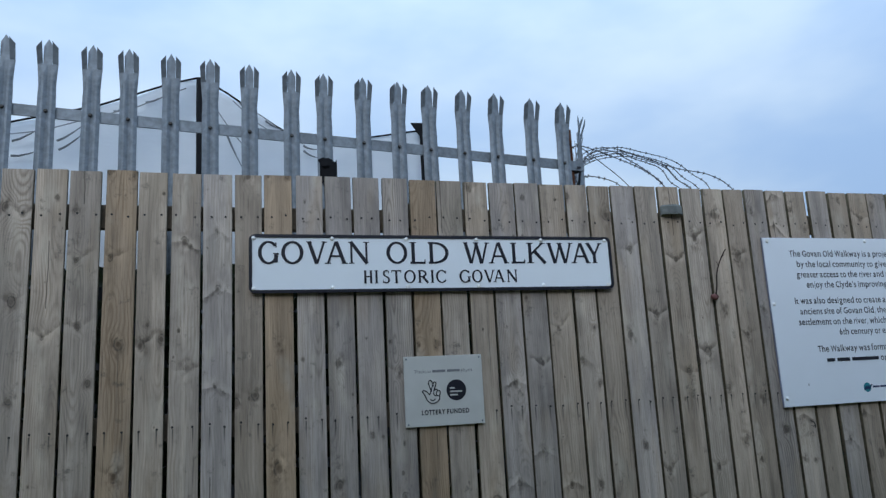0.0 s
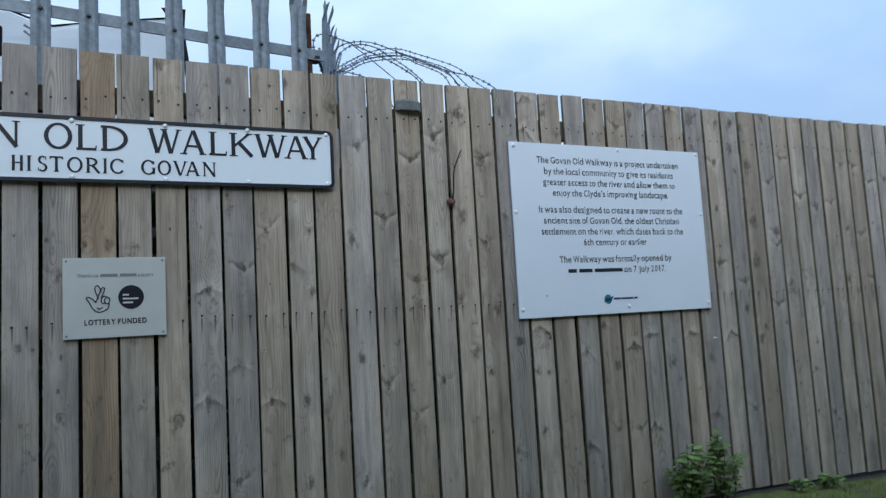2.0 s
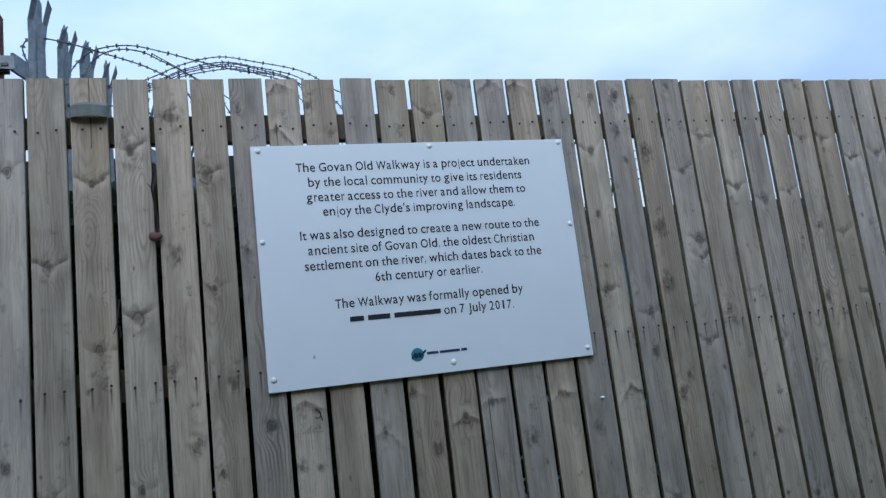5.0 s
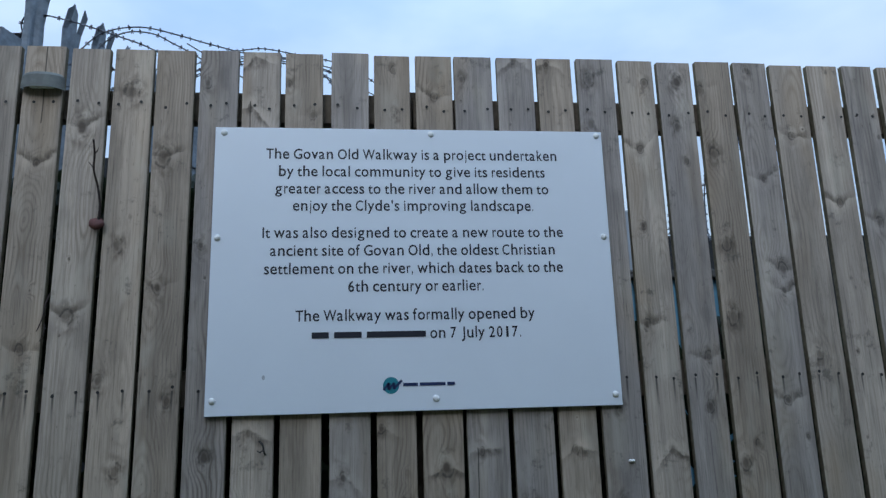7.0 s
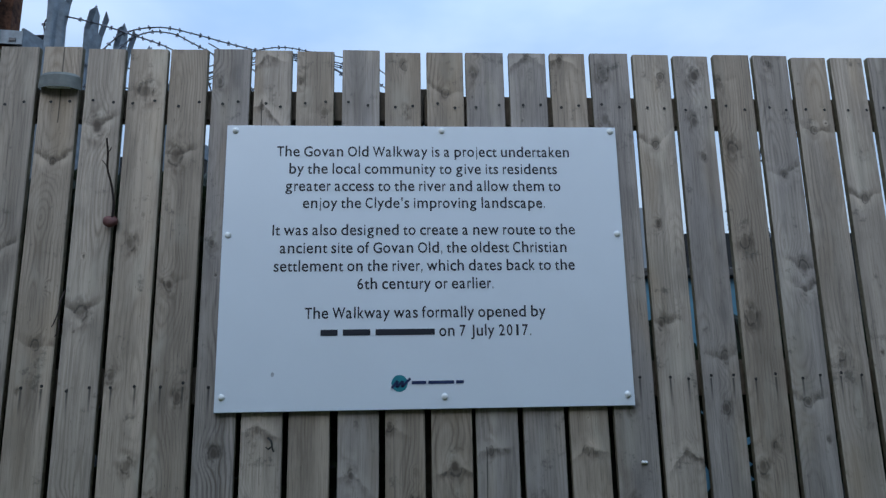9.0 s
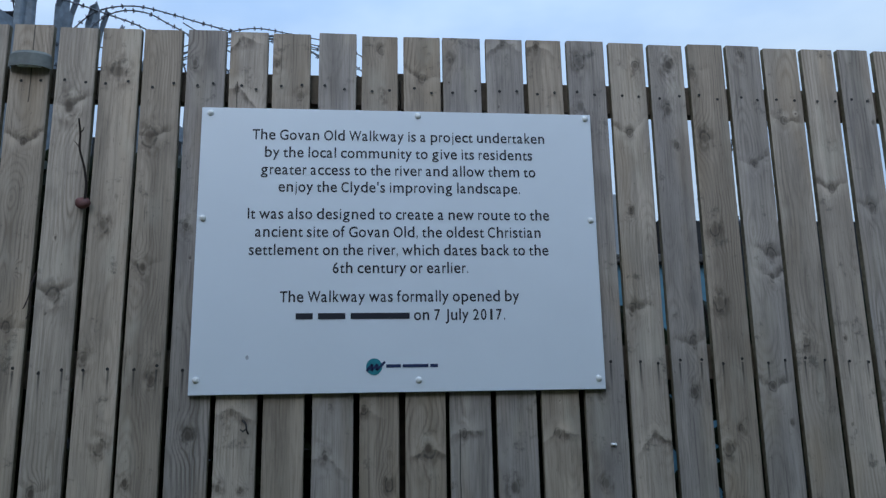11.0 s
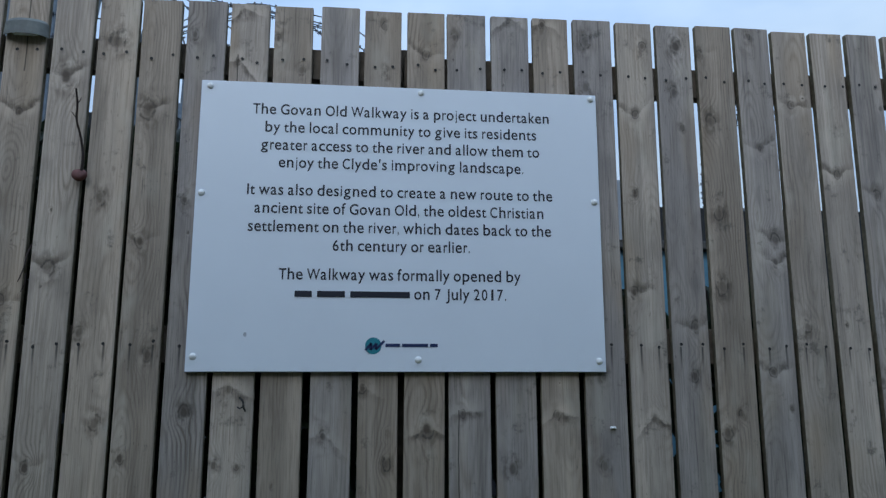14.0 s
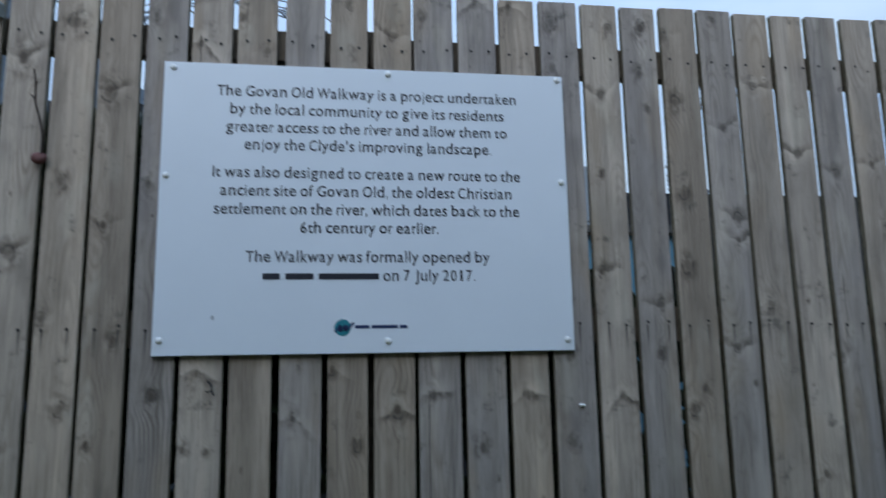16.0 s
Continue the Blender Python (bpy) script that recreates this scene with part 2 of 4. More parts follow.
    link(nt, nail.outputs["Vector"], kn.inputs[0])
    drip = None
    for i in range(2):
        side = calc(nt, "ABSOLUTE", calc(nt, "SUBTRACT", x, kn.outputs[i]))
        thin = calc(nt, "SUBTRACT", 1.0, ramp(nt, side, 0.0006, 0.0042))
        below = calc(nt, "SUBTRACT", kn.outputs[2], z)
        tail = calc(nt, "MULTIPLY", calc(nt, "GREATER_THAN", below, 0.0), calc(nt, "SUBTRACT", 1.0, ramp(nt, below, 0.005, 0.085)))
        drip = most(drip, calc(nt, "MULTIPLY", thin, tail))
    body = blend(nt, calc(nt, "MULTIPLY", drip, 0.75), body, (0.03, 0.03, 0.03))
    link(nt, body, bsdf.inputs["Base Color"])
    bsdf.inputs["Roughness"].default_value = 0.78
    bsdf.inputs["Specular IOR Level"].default_value = 0.25
    high = calc(nt, "ADD", calc(nt, "MULTIPLY", ring, -0.4), calc(nt, "ADD", fine, calc(nt, "MULTIPLY", heart, -0.5)))
    bump(nt, bsdf, high, 0.45, 0.0012)
    return m


def nt_grey(nt, value):
    n = nt.nodes.new("ShaderNodeCombineXYZ")
    for i in range(3):
        link(nt, value, n.inputs[i])
    return n.outputs[0]


GREY = wood("weathered_grey_board", (0.465, 0.385, 0.312), (0.18, 0.135, 0.10), (0.36, 0.30, 0.25), 0.75)
SILVER = wood("silver_grey_board", (0.435, 0.372, 0.322), (0.175, 0.14, 0.112), (0.35, 0.305, 0.278), 0.85)
TAN = wood("tan_board", (0.46, 0.37, 0.29), (0.19, 0.14, 0.10), (0.375, 0.305, 0.24), 0.70)
ORANGE = wood("fresh_brown_board", (0.43, 0.31, 0.205), (0.19, 0.12, 0.07), (0.335, 0.255, 0.19), 0.4)
EDGEWOOD = plain("olive_sawn_edge_shaded", (0.165, 0.14, 0.095), 0.9, 0, 0.4, 60, 0.001, 0.2)
RAILWOOD = plain("dark_rail_timber", (0.11, 0.085, 0.06), 0.85, 0, 0.35, 40, 0.001)
NAIL = plain("rusted_nail_steel", (0.025, 0.022, 0.02), 0.6, 0.3)
GALV = plain("galvanised_steel", (0.18, 0.205, 0.23), 0.55, 0.35, 0.35, 45, 0.0003)
RUST = plain("flaking_rust", (0.085, 0.038, 0.022), 0.92, 0.0, 0.85, 70, 0.003, 0.2)
DARKSTEEL = plain("dirty_bracket_steel", (0.07, 0.065, 0.06), 0.7, 0.4, 0.4, 50, 0.0008)
WIRE = plain("galvanised_wire", (0.095, 0.10, 0.115), 0.5, 0.7, 0.3, 80)
WHITE = plain("white_enamel", (0.79, 0.83, 0.86), 0.32, 0, 0.02, 6)
PLASTIC = plain("white_composite_panel", (0.76, 0.80, 0.85), 0.42, 0, 0.025, 5)
CAP = plain("white_screw_cap", (0.80, 0.80, 0.78), 0.35, 0, 0.05, 80)
EDGE = plain("panel_edge", (0.22, 0.24, 0.33), 0.6, 0, 0.1, 50)
INK = plain("black_paint", (0.012, 0.012, 0.02), 0.4, 0, 0.1, 40)
PRINT = plain("dark_grey_print", (0.012, 0.014, 0.024), 0.5, 0, 0.05, 40)
FAINT = plain("pale_grey_print", (0.20, 0.20, 0.21), 0.5, 0, 0.05, 40)
BRUSHED = plain("brushed_aluminium_panel", (0.57, 0.565, 0.53), 0.42, 0.15, 0.05, 12)
SMUDGE = plain("grey_scuff", (0.42, 0.44, 0.47), 0.6, 0, 0.3, 200)
TEAL = plain("teal_print", (0.02, 0.22, 0.27), 0.5, 0, 0.2, 30)
NAVY = plain("navy_print", (0.015, 0.03, 0.10), 0.5, 0, 0.1, 30)
BLACKSHEET = plain("black_polythene", (0.009, 0.009, 0.011), 0.8, 0, 0.3, 20, 0.002, 0.15)
LAMPGREY = plain("grey_cast_lamp_body", (0.14, 0.15, 0.14), 0.65, 0.1, 0.35, 40, 0.0004)
TWIG = plain("dry_stem", (0.035, 0.022, 0.018), 0.85, 0, 0.4, 60)
BERRY = plain("dull_red_seal", (0.10, 0.035, 0.03), 0.7, 0, 0.4, 90, 0.001)
BLUE = plain("blue_painted_steel", (0.10, 0.24, 0.33), 0.55, 0.1, 0.3, 12)
SHED = plain("grey_cladding", (0.25, 0.27, 0.29), 0.7, 0.1, 0.15, 4)
STONE = plain("pale_concrete", (0.20, 0.19, 0.17), 0.85, 0, 0.25, 25, 0.002)


def sheet_material():
    """Thin white polythene that lets some daylight through."""
    m, nt, bsdf = material("white_polythene_sheet")
    co = nt.nodes.new("ShaderNodeTexCoord").outputs["Object"]
    n = cloud_noise(nt, co, 3.0, 5.0, 0.6, (1, 1, 2.5))
    link(nt, blend(nt, ramp(nt, n, 0.35, 0.7), (0.76, 0.77, 0.78), (0.88, 0.88, 0.88)), bsdf.inputs["Base Color"])
    bsdf.inputs["Roughness"].default_value = 0.5
    trans = nt.nodes.new("ShaderNodeBsdfTranslucent")
    trans.inputs[0].default_value = (0.86, 0.88, 0.90, 1)
    mix = nt.nodes.new("ShaderNodeMixShader")
    mix.inputs[0].default_value = 0.6
    link(nt, bsdf.outputs[0], mix.inputs[1])
    link(nt, trans.outputs[0], mix.inputs[2])
    link(nt, mix.outputs[0], nt.nodes["Material Output"].inputs[0])
    bump(nt, bsdf, cloud_noise(nt, co, 14.0, 4.0, 0.6, (1, 1, 3)), 0.5, 0.01)
    return m


def leaf_material(name, a, b):
    m, nt, bsdf = material(name)
    geo = nt.nodes.new("ShaderNodeNewGeometry").outputs["Random Per Island"]
    link(nt, blend(nt, geo, a, b), bsdf.inputs["Base Color"])
    bsdf.inputs["Roughness"].default_value = 0.6
    trans = nt.nodes.new("ShaderNodeBsdfTranslucent")
    trans.inputs[0].default_value = (*(c * 1.3 for c in b), 1)
    mix = nt.nodes.new("ShaderNodeMixShader")
    mix.inputs[0].default_value = 0.25
    link(nt, bsdf.outputs[0], mix.inputs[1])
    link(nt, trans.outputs[0], mix.inputs[2])
    link(nt, mix.outputs[0], nt.nodes["Material Output"].inputs[0])
    return m


def ground_material():
    m, nt, bsdf = material("mossy_ground")
    co = nt.nodes.new("ShaderNodeTexCoord").outputs["Object"]
    moss = ramp(nt, cloud_noise(nt, co, 5.0, 6.0, 0.6), 0.28, 0.52)
    fine = cloud_noise(nt, co, 60.0, 5.0, 0.7)
    green = blend(nt, ramp(nt, fine, 0.3, 0.7), (0.055, 0.068, 0.010), (0.15, 0.17, 0.03))
    soil = blend(nt, fine, (0.03, 0.024, 0.017), (0.11, 0.09, 0.065))
    side = nt.nodes.new("ShaderNodeSeparateXYZ")
    link(nt, co, side.inputs[0])
    edge = ramp(nt, calc(nt, "ADD", side.outputs[1], calc(nt, "MULTIPLY", cloud_noise(nt, co, 3.0), 0.3)), 1.15, 1.40)
    stone = cloud_noise(nt, co, 160.0, 3.0, 0.7)
    unseen_dark = blend(nt, ramp(nt, stone, 0.3, 0.7), (0.025, 0.025, 0.027), (0.065, 0.065, 0.066))
    foot = ramp(nt, calc(nt, "ADD", side.outputs[1], calc(nt, "MULTIPLY", cloud_noise(nt, co, 9.0), 0.06)), 2.665, 2.70)
    verge = blend(nt, foot, blend(nt, moss, soil, green), blend(nt, fine, (0.018, 0.015, 0.012), (0.05, 0.042, 0.033)))
    link(nt, blend(nt, edge, unseen_dark, verge), bsdf.inputs["Base Color"])
    bsdf.inputs["Roughness"].default_value = 0.95
    bump(nt, bsdf, fine, 0.8, 0.02)
    return m


SHEET = sheet_material()
LEAF = leaf_material("nettle_leaf", (0.075, 0.130, 0.032), (0.20, 0.29, 0.085))
BLADE = leaf_material("grass_blade", (0.045, 0.065, 0.012), (0.10, 0.13, 0.03))
GROUND = ground_material()


# ---- helpers for meshes ----
def thing(name, place, label, category, group="", kind=""):
    ob = new(name)
    ob.location = place
    ob.empty_display_size = 0.1
    bpy.context.view_layer.update()
    return tagged(ob, label, category, group, kind)


def mesh_of(bm, name, mat):
    me = bpy.data.meshes.new(name)
    bm.normal_update()
    bm.to_mesh(me)
    bm.free()
    me.materials.append(mat)
    return me


def whole(ob):
    m = Matrix.Translation(ob.location)
    while ob.parent:
        ob = ob.parent
        m = Matrix.Translation(ob.location) @ m
    return m


def part(name, bm, mat, parent, label="", at=(0, 0, 0), kind="", smooth=False):
    """One mesh under a thing or part; bm is in world metres less at."""
    me = bm if isinstance(bm, bpy.types.Mesh) else mesh_of(bm, name, mat)
    if smooth:
        me.polygons.foreach_set("use_smooth", [True] * len(me.polygons))
    ob = new(name, me)
    ob.parent = parent
    base = Vector((0, 0, 0))
    p = parent
    while p:
        base += p.location
        p = p.parent
    ob.location = Vector(at) - base
    return tagged(ob, label, kind=kind)


def box(bm, lo, hi, bevel=0.0):
    c = [(a + b) / 2 for a, b in zip(lo, hi)]
    s = [b - a for a, b in zip(lo, hi)]
    made = bmesh.ops.create_cube(bm, size=1, matrix=Matrix.Translation(c) @ Matrix.Diagonal((*s, 1)))["verts"]
    if bevel:
        edges = list({e for v in made for e in v.link_edges})
        bmesh.ops.bevel(bm, geom=edges, offset=bevel, segments=2, profile=0.5, affect="EDGES")
    return bm


def prism(bm, outline, y0, y1, m=None):
    """A closed outline in x, z pushed out between two depths."""
    rings = []
    for y in (y0, y1):
        rings.append([bm.verts.new((m @ Vector((x, y, z))) if m else (x, y, z)) for x, z in outline])
    n = len(outline)
    faces = [bm.faces.new(rings[0]), bm.faces.new(rings[1][::-1])]
    for i in range(n):
        faces.append(bm.faces.new((rings[0][i], rings[1][i], rings[1][(i + 1) % n], rings[0][(i + 1) % n])))
    bmesh.ops.recalc_face_normals(bm, faces=faces)
    return bm


def rounded(x0, x1, z0, z1, r, n=6):
    pts = []
    for cx, cz, a0 in ((x1 - r, z1 - r, 0), (x0 + r, z1 - r, 90), (x0 + r, z0 + r, 180), (x1 - r, z0 + r, 270)):
        for i in range(n + 1):
            a = radians(a0 + 90 * i / n)
            pts.append((cx + r * math.cos(a), cz + r * math.sin(a)))
    return pts


def glide(points, steps=8):
    """A smooth line through the points."""
    p = [Vector(q) for q in points]
    p = [2 * p[0] - p[1]] + p + [2 * p[-1] - p[-2]]
    line = []
    for i in range(1, len(p) - 2):
        for k in range(steps):
            t = k / steps
            line.append(0.5 * (2 * p[i] + (p[i + 1] - p[i - 1]) * t + (2 * p[i - 1] - 5 * p[i] + 4 * p[i + 1] - p[i + 2]) * t * t
                               + (3 * p[i] - p[i - 1] - 3 * p[i + 1] + p[i + 2]) * t ** 3))
    return line + [p[-2]]


def tube(bm, line, r0, r1=None, sides=6):
    r1 = r0 if r1 is None else r1
    rings = []
    for i, p in enumerate(line):
        d = (line[min(i + 1, len(line) - 1)] - line[max(i - 1, 0)]).normalized()
        a = d.orthogonal().normalized() if abs(d.z) > 0.99 else d.cross(Vector((0, 0, 1))).normalized()
        b = d.cross(a)
        r = r0 + (r1 - r0) * i / max(1, len(line) - 1)
        rings.append([bm.verts.new(p + r * (math.cos(6.2832 * k / sides) * a + math.sin(6.2832 * k / sides) * b)) for k in range(sides)])
    for u, v in zip(rings, rings[1:]):
        for k in range(sides):
            bm.faces.new((u[k], u[(k + 1) % sides], v[(k + 1) % sides], v[k]))
    bm.faces.new(rings[0][::-1])
    bm.faces.new(rings[-1])
    return bm


def dome(bm, x, y, z, r, out):
    """A flat round screw cap that stands out towards -y."""
    m = Matrix.Translation((x, y, z)) @ Matrix.Diagonal((r, out, r, 1)) @ pose(0, 0, 0, 90)
    bmesh.ops.create_uvsphere(bm, u_segments=14, v_segments=8, radius=1, matrix=m)
    return bm


# advance of each letter of the board's humanist sans, in thousandths of its size
ADVANCE = dict(zip("abcdefghijklmnopqrstuvwxyz TGOWCIJLYFUNERD.,'", (
    482, 569, 448, 564, 501, 292, 559, 555, 234, 243, 469, 236, 834, 555, 549, 569, 563, 327, 396, 331, 551, 481, 736, 463, 471, 428, 212,
    497, 646, 689, 846, 580, 239, 370, 472, 541, 487, 647, 658, 492, 538, 666, 207, 207, 239)))
GLYPHS = {}


def glyph(ch, weight):
    """The built-in letter as corners and faces."""
    if (ch, weight) not in GLYPHS:
        cu = bpy.data.curves.new("text", "FONT")
        cu.body, cu.resolution_u, cu.offset = ch, 3, weight
        tmp = bpy.data.objects.new("text", cu)
        scene.collection.objects.link(tmp)
        me = bpy.data.meshes.new_from_object(tmp.evaluated_get(bpy.context.evaluated_depsgraph_get()))
        bpy.data.objects.remove(tmp)
        bpy.data.curves.remove(cu)
        GLYPHS[ch, weight] = [(v.co.x, v.co.y) for v in me.vertices], [tuple(p.vertices) for p in me.polygons]
        bpy.data.meshes.remove(me)
    return GLYPHS[ch, weight]


def words(text, x0, x1, z, cap, y, weight=0.009):
    """A line of lettering from x0 to x1 on the baseline z, as a thin mesh at depth y."""
    def top(ch):
        return max(q[1] for q in glyph(ch, weight)[0])

    tall, mid, stem, drop = top("I"), top("x"), top("l"), -min(q[1] for q in glyph("p", weight)[0])

    def high(v, ch):
        if not ch.islower() or ch == "t":
            return v * cap / tall
        if v > mid:
            return cap * (0.722 + (v - mid) / (stem - mid) * 0.338)
        return v / mid * 0.722 * cap if v > 0 else v / drop * 0.31 * cap

    edges, at = [], 0.0
    for ch in text:
        wide = ADVANCE.get(ch, 513)
        left = 12 if ch in "vwxyTWYAft" else 38 if ch in "oceagqdOGCs" else 70
        right = 12 if ch in "vwxyTWYAftrck" else 38 if ch in "oebpOGDs" else 66
        edges.append((at + left, at + wide - right))
        at += wide
    lo, hi = edges[0][0], edges[-1][1]
    size = (x1 - x0) / (hi - lo)
    verts, faces = [], []
    for ch, (a, b) in zip(text, edges):
        if ch == " ":
            continue
        pts, polys = glyph(ch, weight)
        u0, u1 = min(q[0] for q in pts), max(q[0] for q in pts)
        most = 1.25 * (u1 - u0) * cap / tall / size
        if ch not in ".,'":
            a, b = max(a, (a + b - most) / 2), min(b, (a + b + most) / 2)
        n = len(verts)
        for u, v in pts:
            verts.append((x0 + size * (a - lo + (b - a) * (u - u0) / (u1 - u0)), y, z + high(v, ch)))
        faces += [tuple(n + i for i in f) for f in polys]
    me = bpy.data.meshes.new("text_line")
    me.from_pydata(verts, [], faces)
    return me


# ---- the ground: one sheet out to the horizon ----
def span(lo, hi, n, far):
    inner = [lo + (hi - lo) * i / n for i in range(n + 1)]
    reach = [2, 6, 18, 60, 200, far]
    return [lo - r for r in reversed(reach)] + inner + [hi + r for r in reach]


def lie(x):
    """The ground falls away gently along the path."""
    return -0.045 * min(max(x - 3.4, 0.0), 6.0)


def ground():
    bm = bmesh.new()
    xs, ys = span(-2.0, 9.0, 120, 1500), span(-1.5, 6.0, 80, 1500)
    grid = []
    for x in xs:
        col = []
        for yy in ys:
            z = 0.018 * noise.noise((x * 2.3, yy * 2.3, 0)) + 0.01 * noise.noise((x * 9, yy * 9, 3))
            near = -2 <= x <= 9 and -1.5 <= yy <= 6
            rise = 0.012 * math.exp(-((yy - 2.66) / 0.06) ** 2)
            col.append(bm.verts.new((x, yy, lie(x) + (z - rise if near else -0.01))))
        grid.append(col)
    for a, b in zip(grid, grid[1:]):
        for i in range(len(ys) - 1):
            bm.faces.new((a[i], b[i], b[i + 1], a[i + 1]))
    me = mesh_of(bm, "ground", GROUND)
    me.polygons.foreach_set("use_smooth", [True] * len(me.polygons))
    return tagged(new("ground", me), "mossy grass and bare soil along the fence", "ground", kind="structure")


ground()

# ---- timber fence ----
FACE, THICK, TOP = 2.691, 0.020, 1.815
GAPS = [-0.646, -0.542, -0.431, -0.321, -0.215, -0.105, 0.004, 0.111, 0.220, 0.329, 0.437, 0.546, 0.657, 0.770, 0.882, 0.989,
        1.103, 1.212, 1.326, 1.431, 1.538, 1.653, 1.763, 1.875, 1.983, 2.094, 2.203, 2.316, 2.430, 2.545, 2.661, 2.774,
        2.890, 3.007, 3.124, 3.236, 3.353, 3.470, 3.585, 3.702, 3.815, 3.931, 4.041, 4.150,
        4.260, 4.374, 4.487, 4.603, 4.715, 4.828, 4.942]
for i in range(22):
    GAPS.insert(0, GAPS[0] - 0.108)
for i in range(52):
    GAPS.append(GAPS[-1] + 0.1125)
# knots: place along the fence, height, radius, crescent (up, down or none)
WHORLS_A = [(-0.729, 1.678, .010, 0), (-0.698, 1.354, .010, 0.3), (-0.689, 1.035, .008, 0), (-0.677, 1.656, .009, 0.7), (-0.6, 1.236, .007, 1),
            (-0.513, 1.673, .007, 0), (-0.506, 1.495, .006, 0.5), (-0.497, 1.265, .006, 0.6), (-0.459, 1.077, .007, 0), (-0.414, 1.812, .008, 0),
            (-0.404, 1.505, .008, 0.6), (-0.372, 0.775, .012, 0.3), (-0.371, 1.205, .012, 0), (-0.336, 1.804, .008, 0), (-0.297, 1.198, .011, 0.9),
            (-0.277, 1.269, .005, 0), (-0.231, 1.219, .009, 0), (-0.166, 1.56, .011, -1), (-0.15, 1.111, .012, 0.5), (-0.057, 1.049, .007, -0.9),
            (-0.052, 1.598, .006, -0.5), (-0.05, 1.389, .008, -1), (0.014, 0.988, .010, 0)]
WHORLS_B = [(0.056, 1.808, .012, 0), (0.078, 1.014, .010, 0.3), (0.129, 1.808, .006, 0), (0.159, 0.761, .015, 0.3), (0.163, 1.187, .009, 0),
            (0.199, 1.81, .006, 0), (0.366, 0.687, .011, 0), (0.374, 1.115, .010, 0), (0.488, 0.853, .006, 0), (0.594, 1.069, .007, 0.4),
            (0.599, 0.629, .009, 0), (0.674, 1.167, .007, 0), (0.743, 1.169, .008, 0), (0.903, 1.786, .013, 0.3), (0.946, 0.581, .014, 0),
            (1.039, 0.648, .009, -0.8), (1.056, 1.018, .009, -1), (1.121, 1.339, .004, 0), (1.135, 0.361, .009, 0.7), (1.136, 1.751, .005, 0),
            (1.146, 0.75, .009, -0.8), (1.172, 1.082, .008, 0.8), (1.252, 1.219, .008, 0.8)]
WHORLS_C = [(1.253, 0.62, .009, -0.8), (1.333, 1.763, .008, 0), (1.343, 1.093, .009, -0.5), (1.374, 0.608, .007, 0), (1.379, 0.327, .008, 0),
            (1.408, 0.99, .007, 0), (1.408, 1.215, .006, 0), (1.494, 0.408, .008, 0), (1.508, 1.686, .013, 0), (1.571, 1.183, .012, 0),
            (1.585, 0.304, .010, 0), (1.587, 0.742, .008, 0), (1.605, 1.537, .009, 0.4), (1.685, 0.644, .012, 0.8), (1.703, 1.259, .012, 1),
            (1.794, 0.518, .007, 0.7), (1.821, 1.021, .008, 0.6), (1.821, 1.49, .007, 1), (1.912, 0.635, .009, 0.4), (1.921, 1.099, .013, 0.7),
            (1.921, 1.593, .017, 0.9), (2.005, 0.942, .011, 0), (2.028, 1.277, .011, 0)]
WHORLS_D = [(2.038, 1.693, .016, 0), (2.056, 0.736, .011, 0), (2.122, 0.653, .007, 0), (2.129, 1.511, .016, 0.9), (2.132, 1.168, .010, 0.4),
            (2.169, 0.894, .010, 0), (2.219, 0.337, .008, -0.4), (2.231, 1.276, .008, 0), (2.232, 1.719, .009, 0), (2.26, 0.758, .011, 0),
            (2.336, 0.634, .008, 0), (2.346, 1.652, .006, -0.9), (2.351, 0.393, .008, 0), (2.356, 1.791, .008, -1), (2.363, 0.811, .007, -0.9),
            (2.39, 0.63, .005, 0), (2.449, 1.721, .007, 0), (2.511, 1.632, .008, 0.3), (2.567, 0.313, .009, -0.8), (2.587, 0.701, .009, -0.7),
            (2.68, 0.81, .007, -0.7), (2.721, 0.359, .009, 0.3), (2.721, 1.769, .007, 0)]
WHORLS_E = [(2.722, 1.637, .007, 0), (2.742, 0.633, .008, 0), (2.831, 1.689, .008, 0.7), (2.839, 0.715, .013, -0.8), (2.841, 0.343, .009, 0.7),
            (2.916, 1.746, .008, 0), (2.919, 0.361, .008, -1), (2.923, 1.819, .006, 0), (2.93, 0.751, .006, -1), (3.052, 0.617, .011, 0),
            (3.063, 1.809, .007, -1), (3.158, 1.798, .008, -1), (3.169, 0.747, .008, -1), (3.27, 1.617, .011, 0), (3.274, 1.752, .013, 0),
            (3.282, 0.373, .008, -0.4), (3.286, 0.623, .009, 0), (3.292, 0.84, .008, 0), (3.38, 1.058, .010, 0.8), (3.395, 1.326, .005, 0),
            (3.406, 1.544, .007, 0.8), (3.418, 0.738, .009, -1), (3.435, 1.744, .008, 0)]
WHORLS_F = [(3.521, 1.615, .011, 0), (3.524, 0.367, .009, 0.4), (3.533, 0.843, .009, 0), (3.534, 1.75, .014, 0), (3.537, 1.516, .006, 0),
            (3.543, 0.97, .009, 0.6), (3.546, 1.187, .007, 0.5), (3.598, 1.725, .010, 0.3), (3.609, 0.7, .012, 0), (3.621, 1.533, .012, 0),
            (3.622, 1.074, .013, 0), (3.626, 1.274, .012, 0), (3.651, 0.746, .006, 0), (3.662, 0.316, .010, 0.6), (3.745, 1.795, .008, 0),
            (3.746, 0.853, .009, 0.8), (3.758, 1.457, .006, 0.7), (3.776, 1.144, .009, 1), (3.779, 1.201, .012, 0.6), (3.852, 0.972, .011, -0.5),
            (3.862, 1.591, .008, 0.7), (3.966, 0.524, .008, -0.4), (3.981, 1.391, .007, 1)]
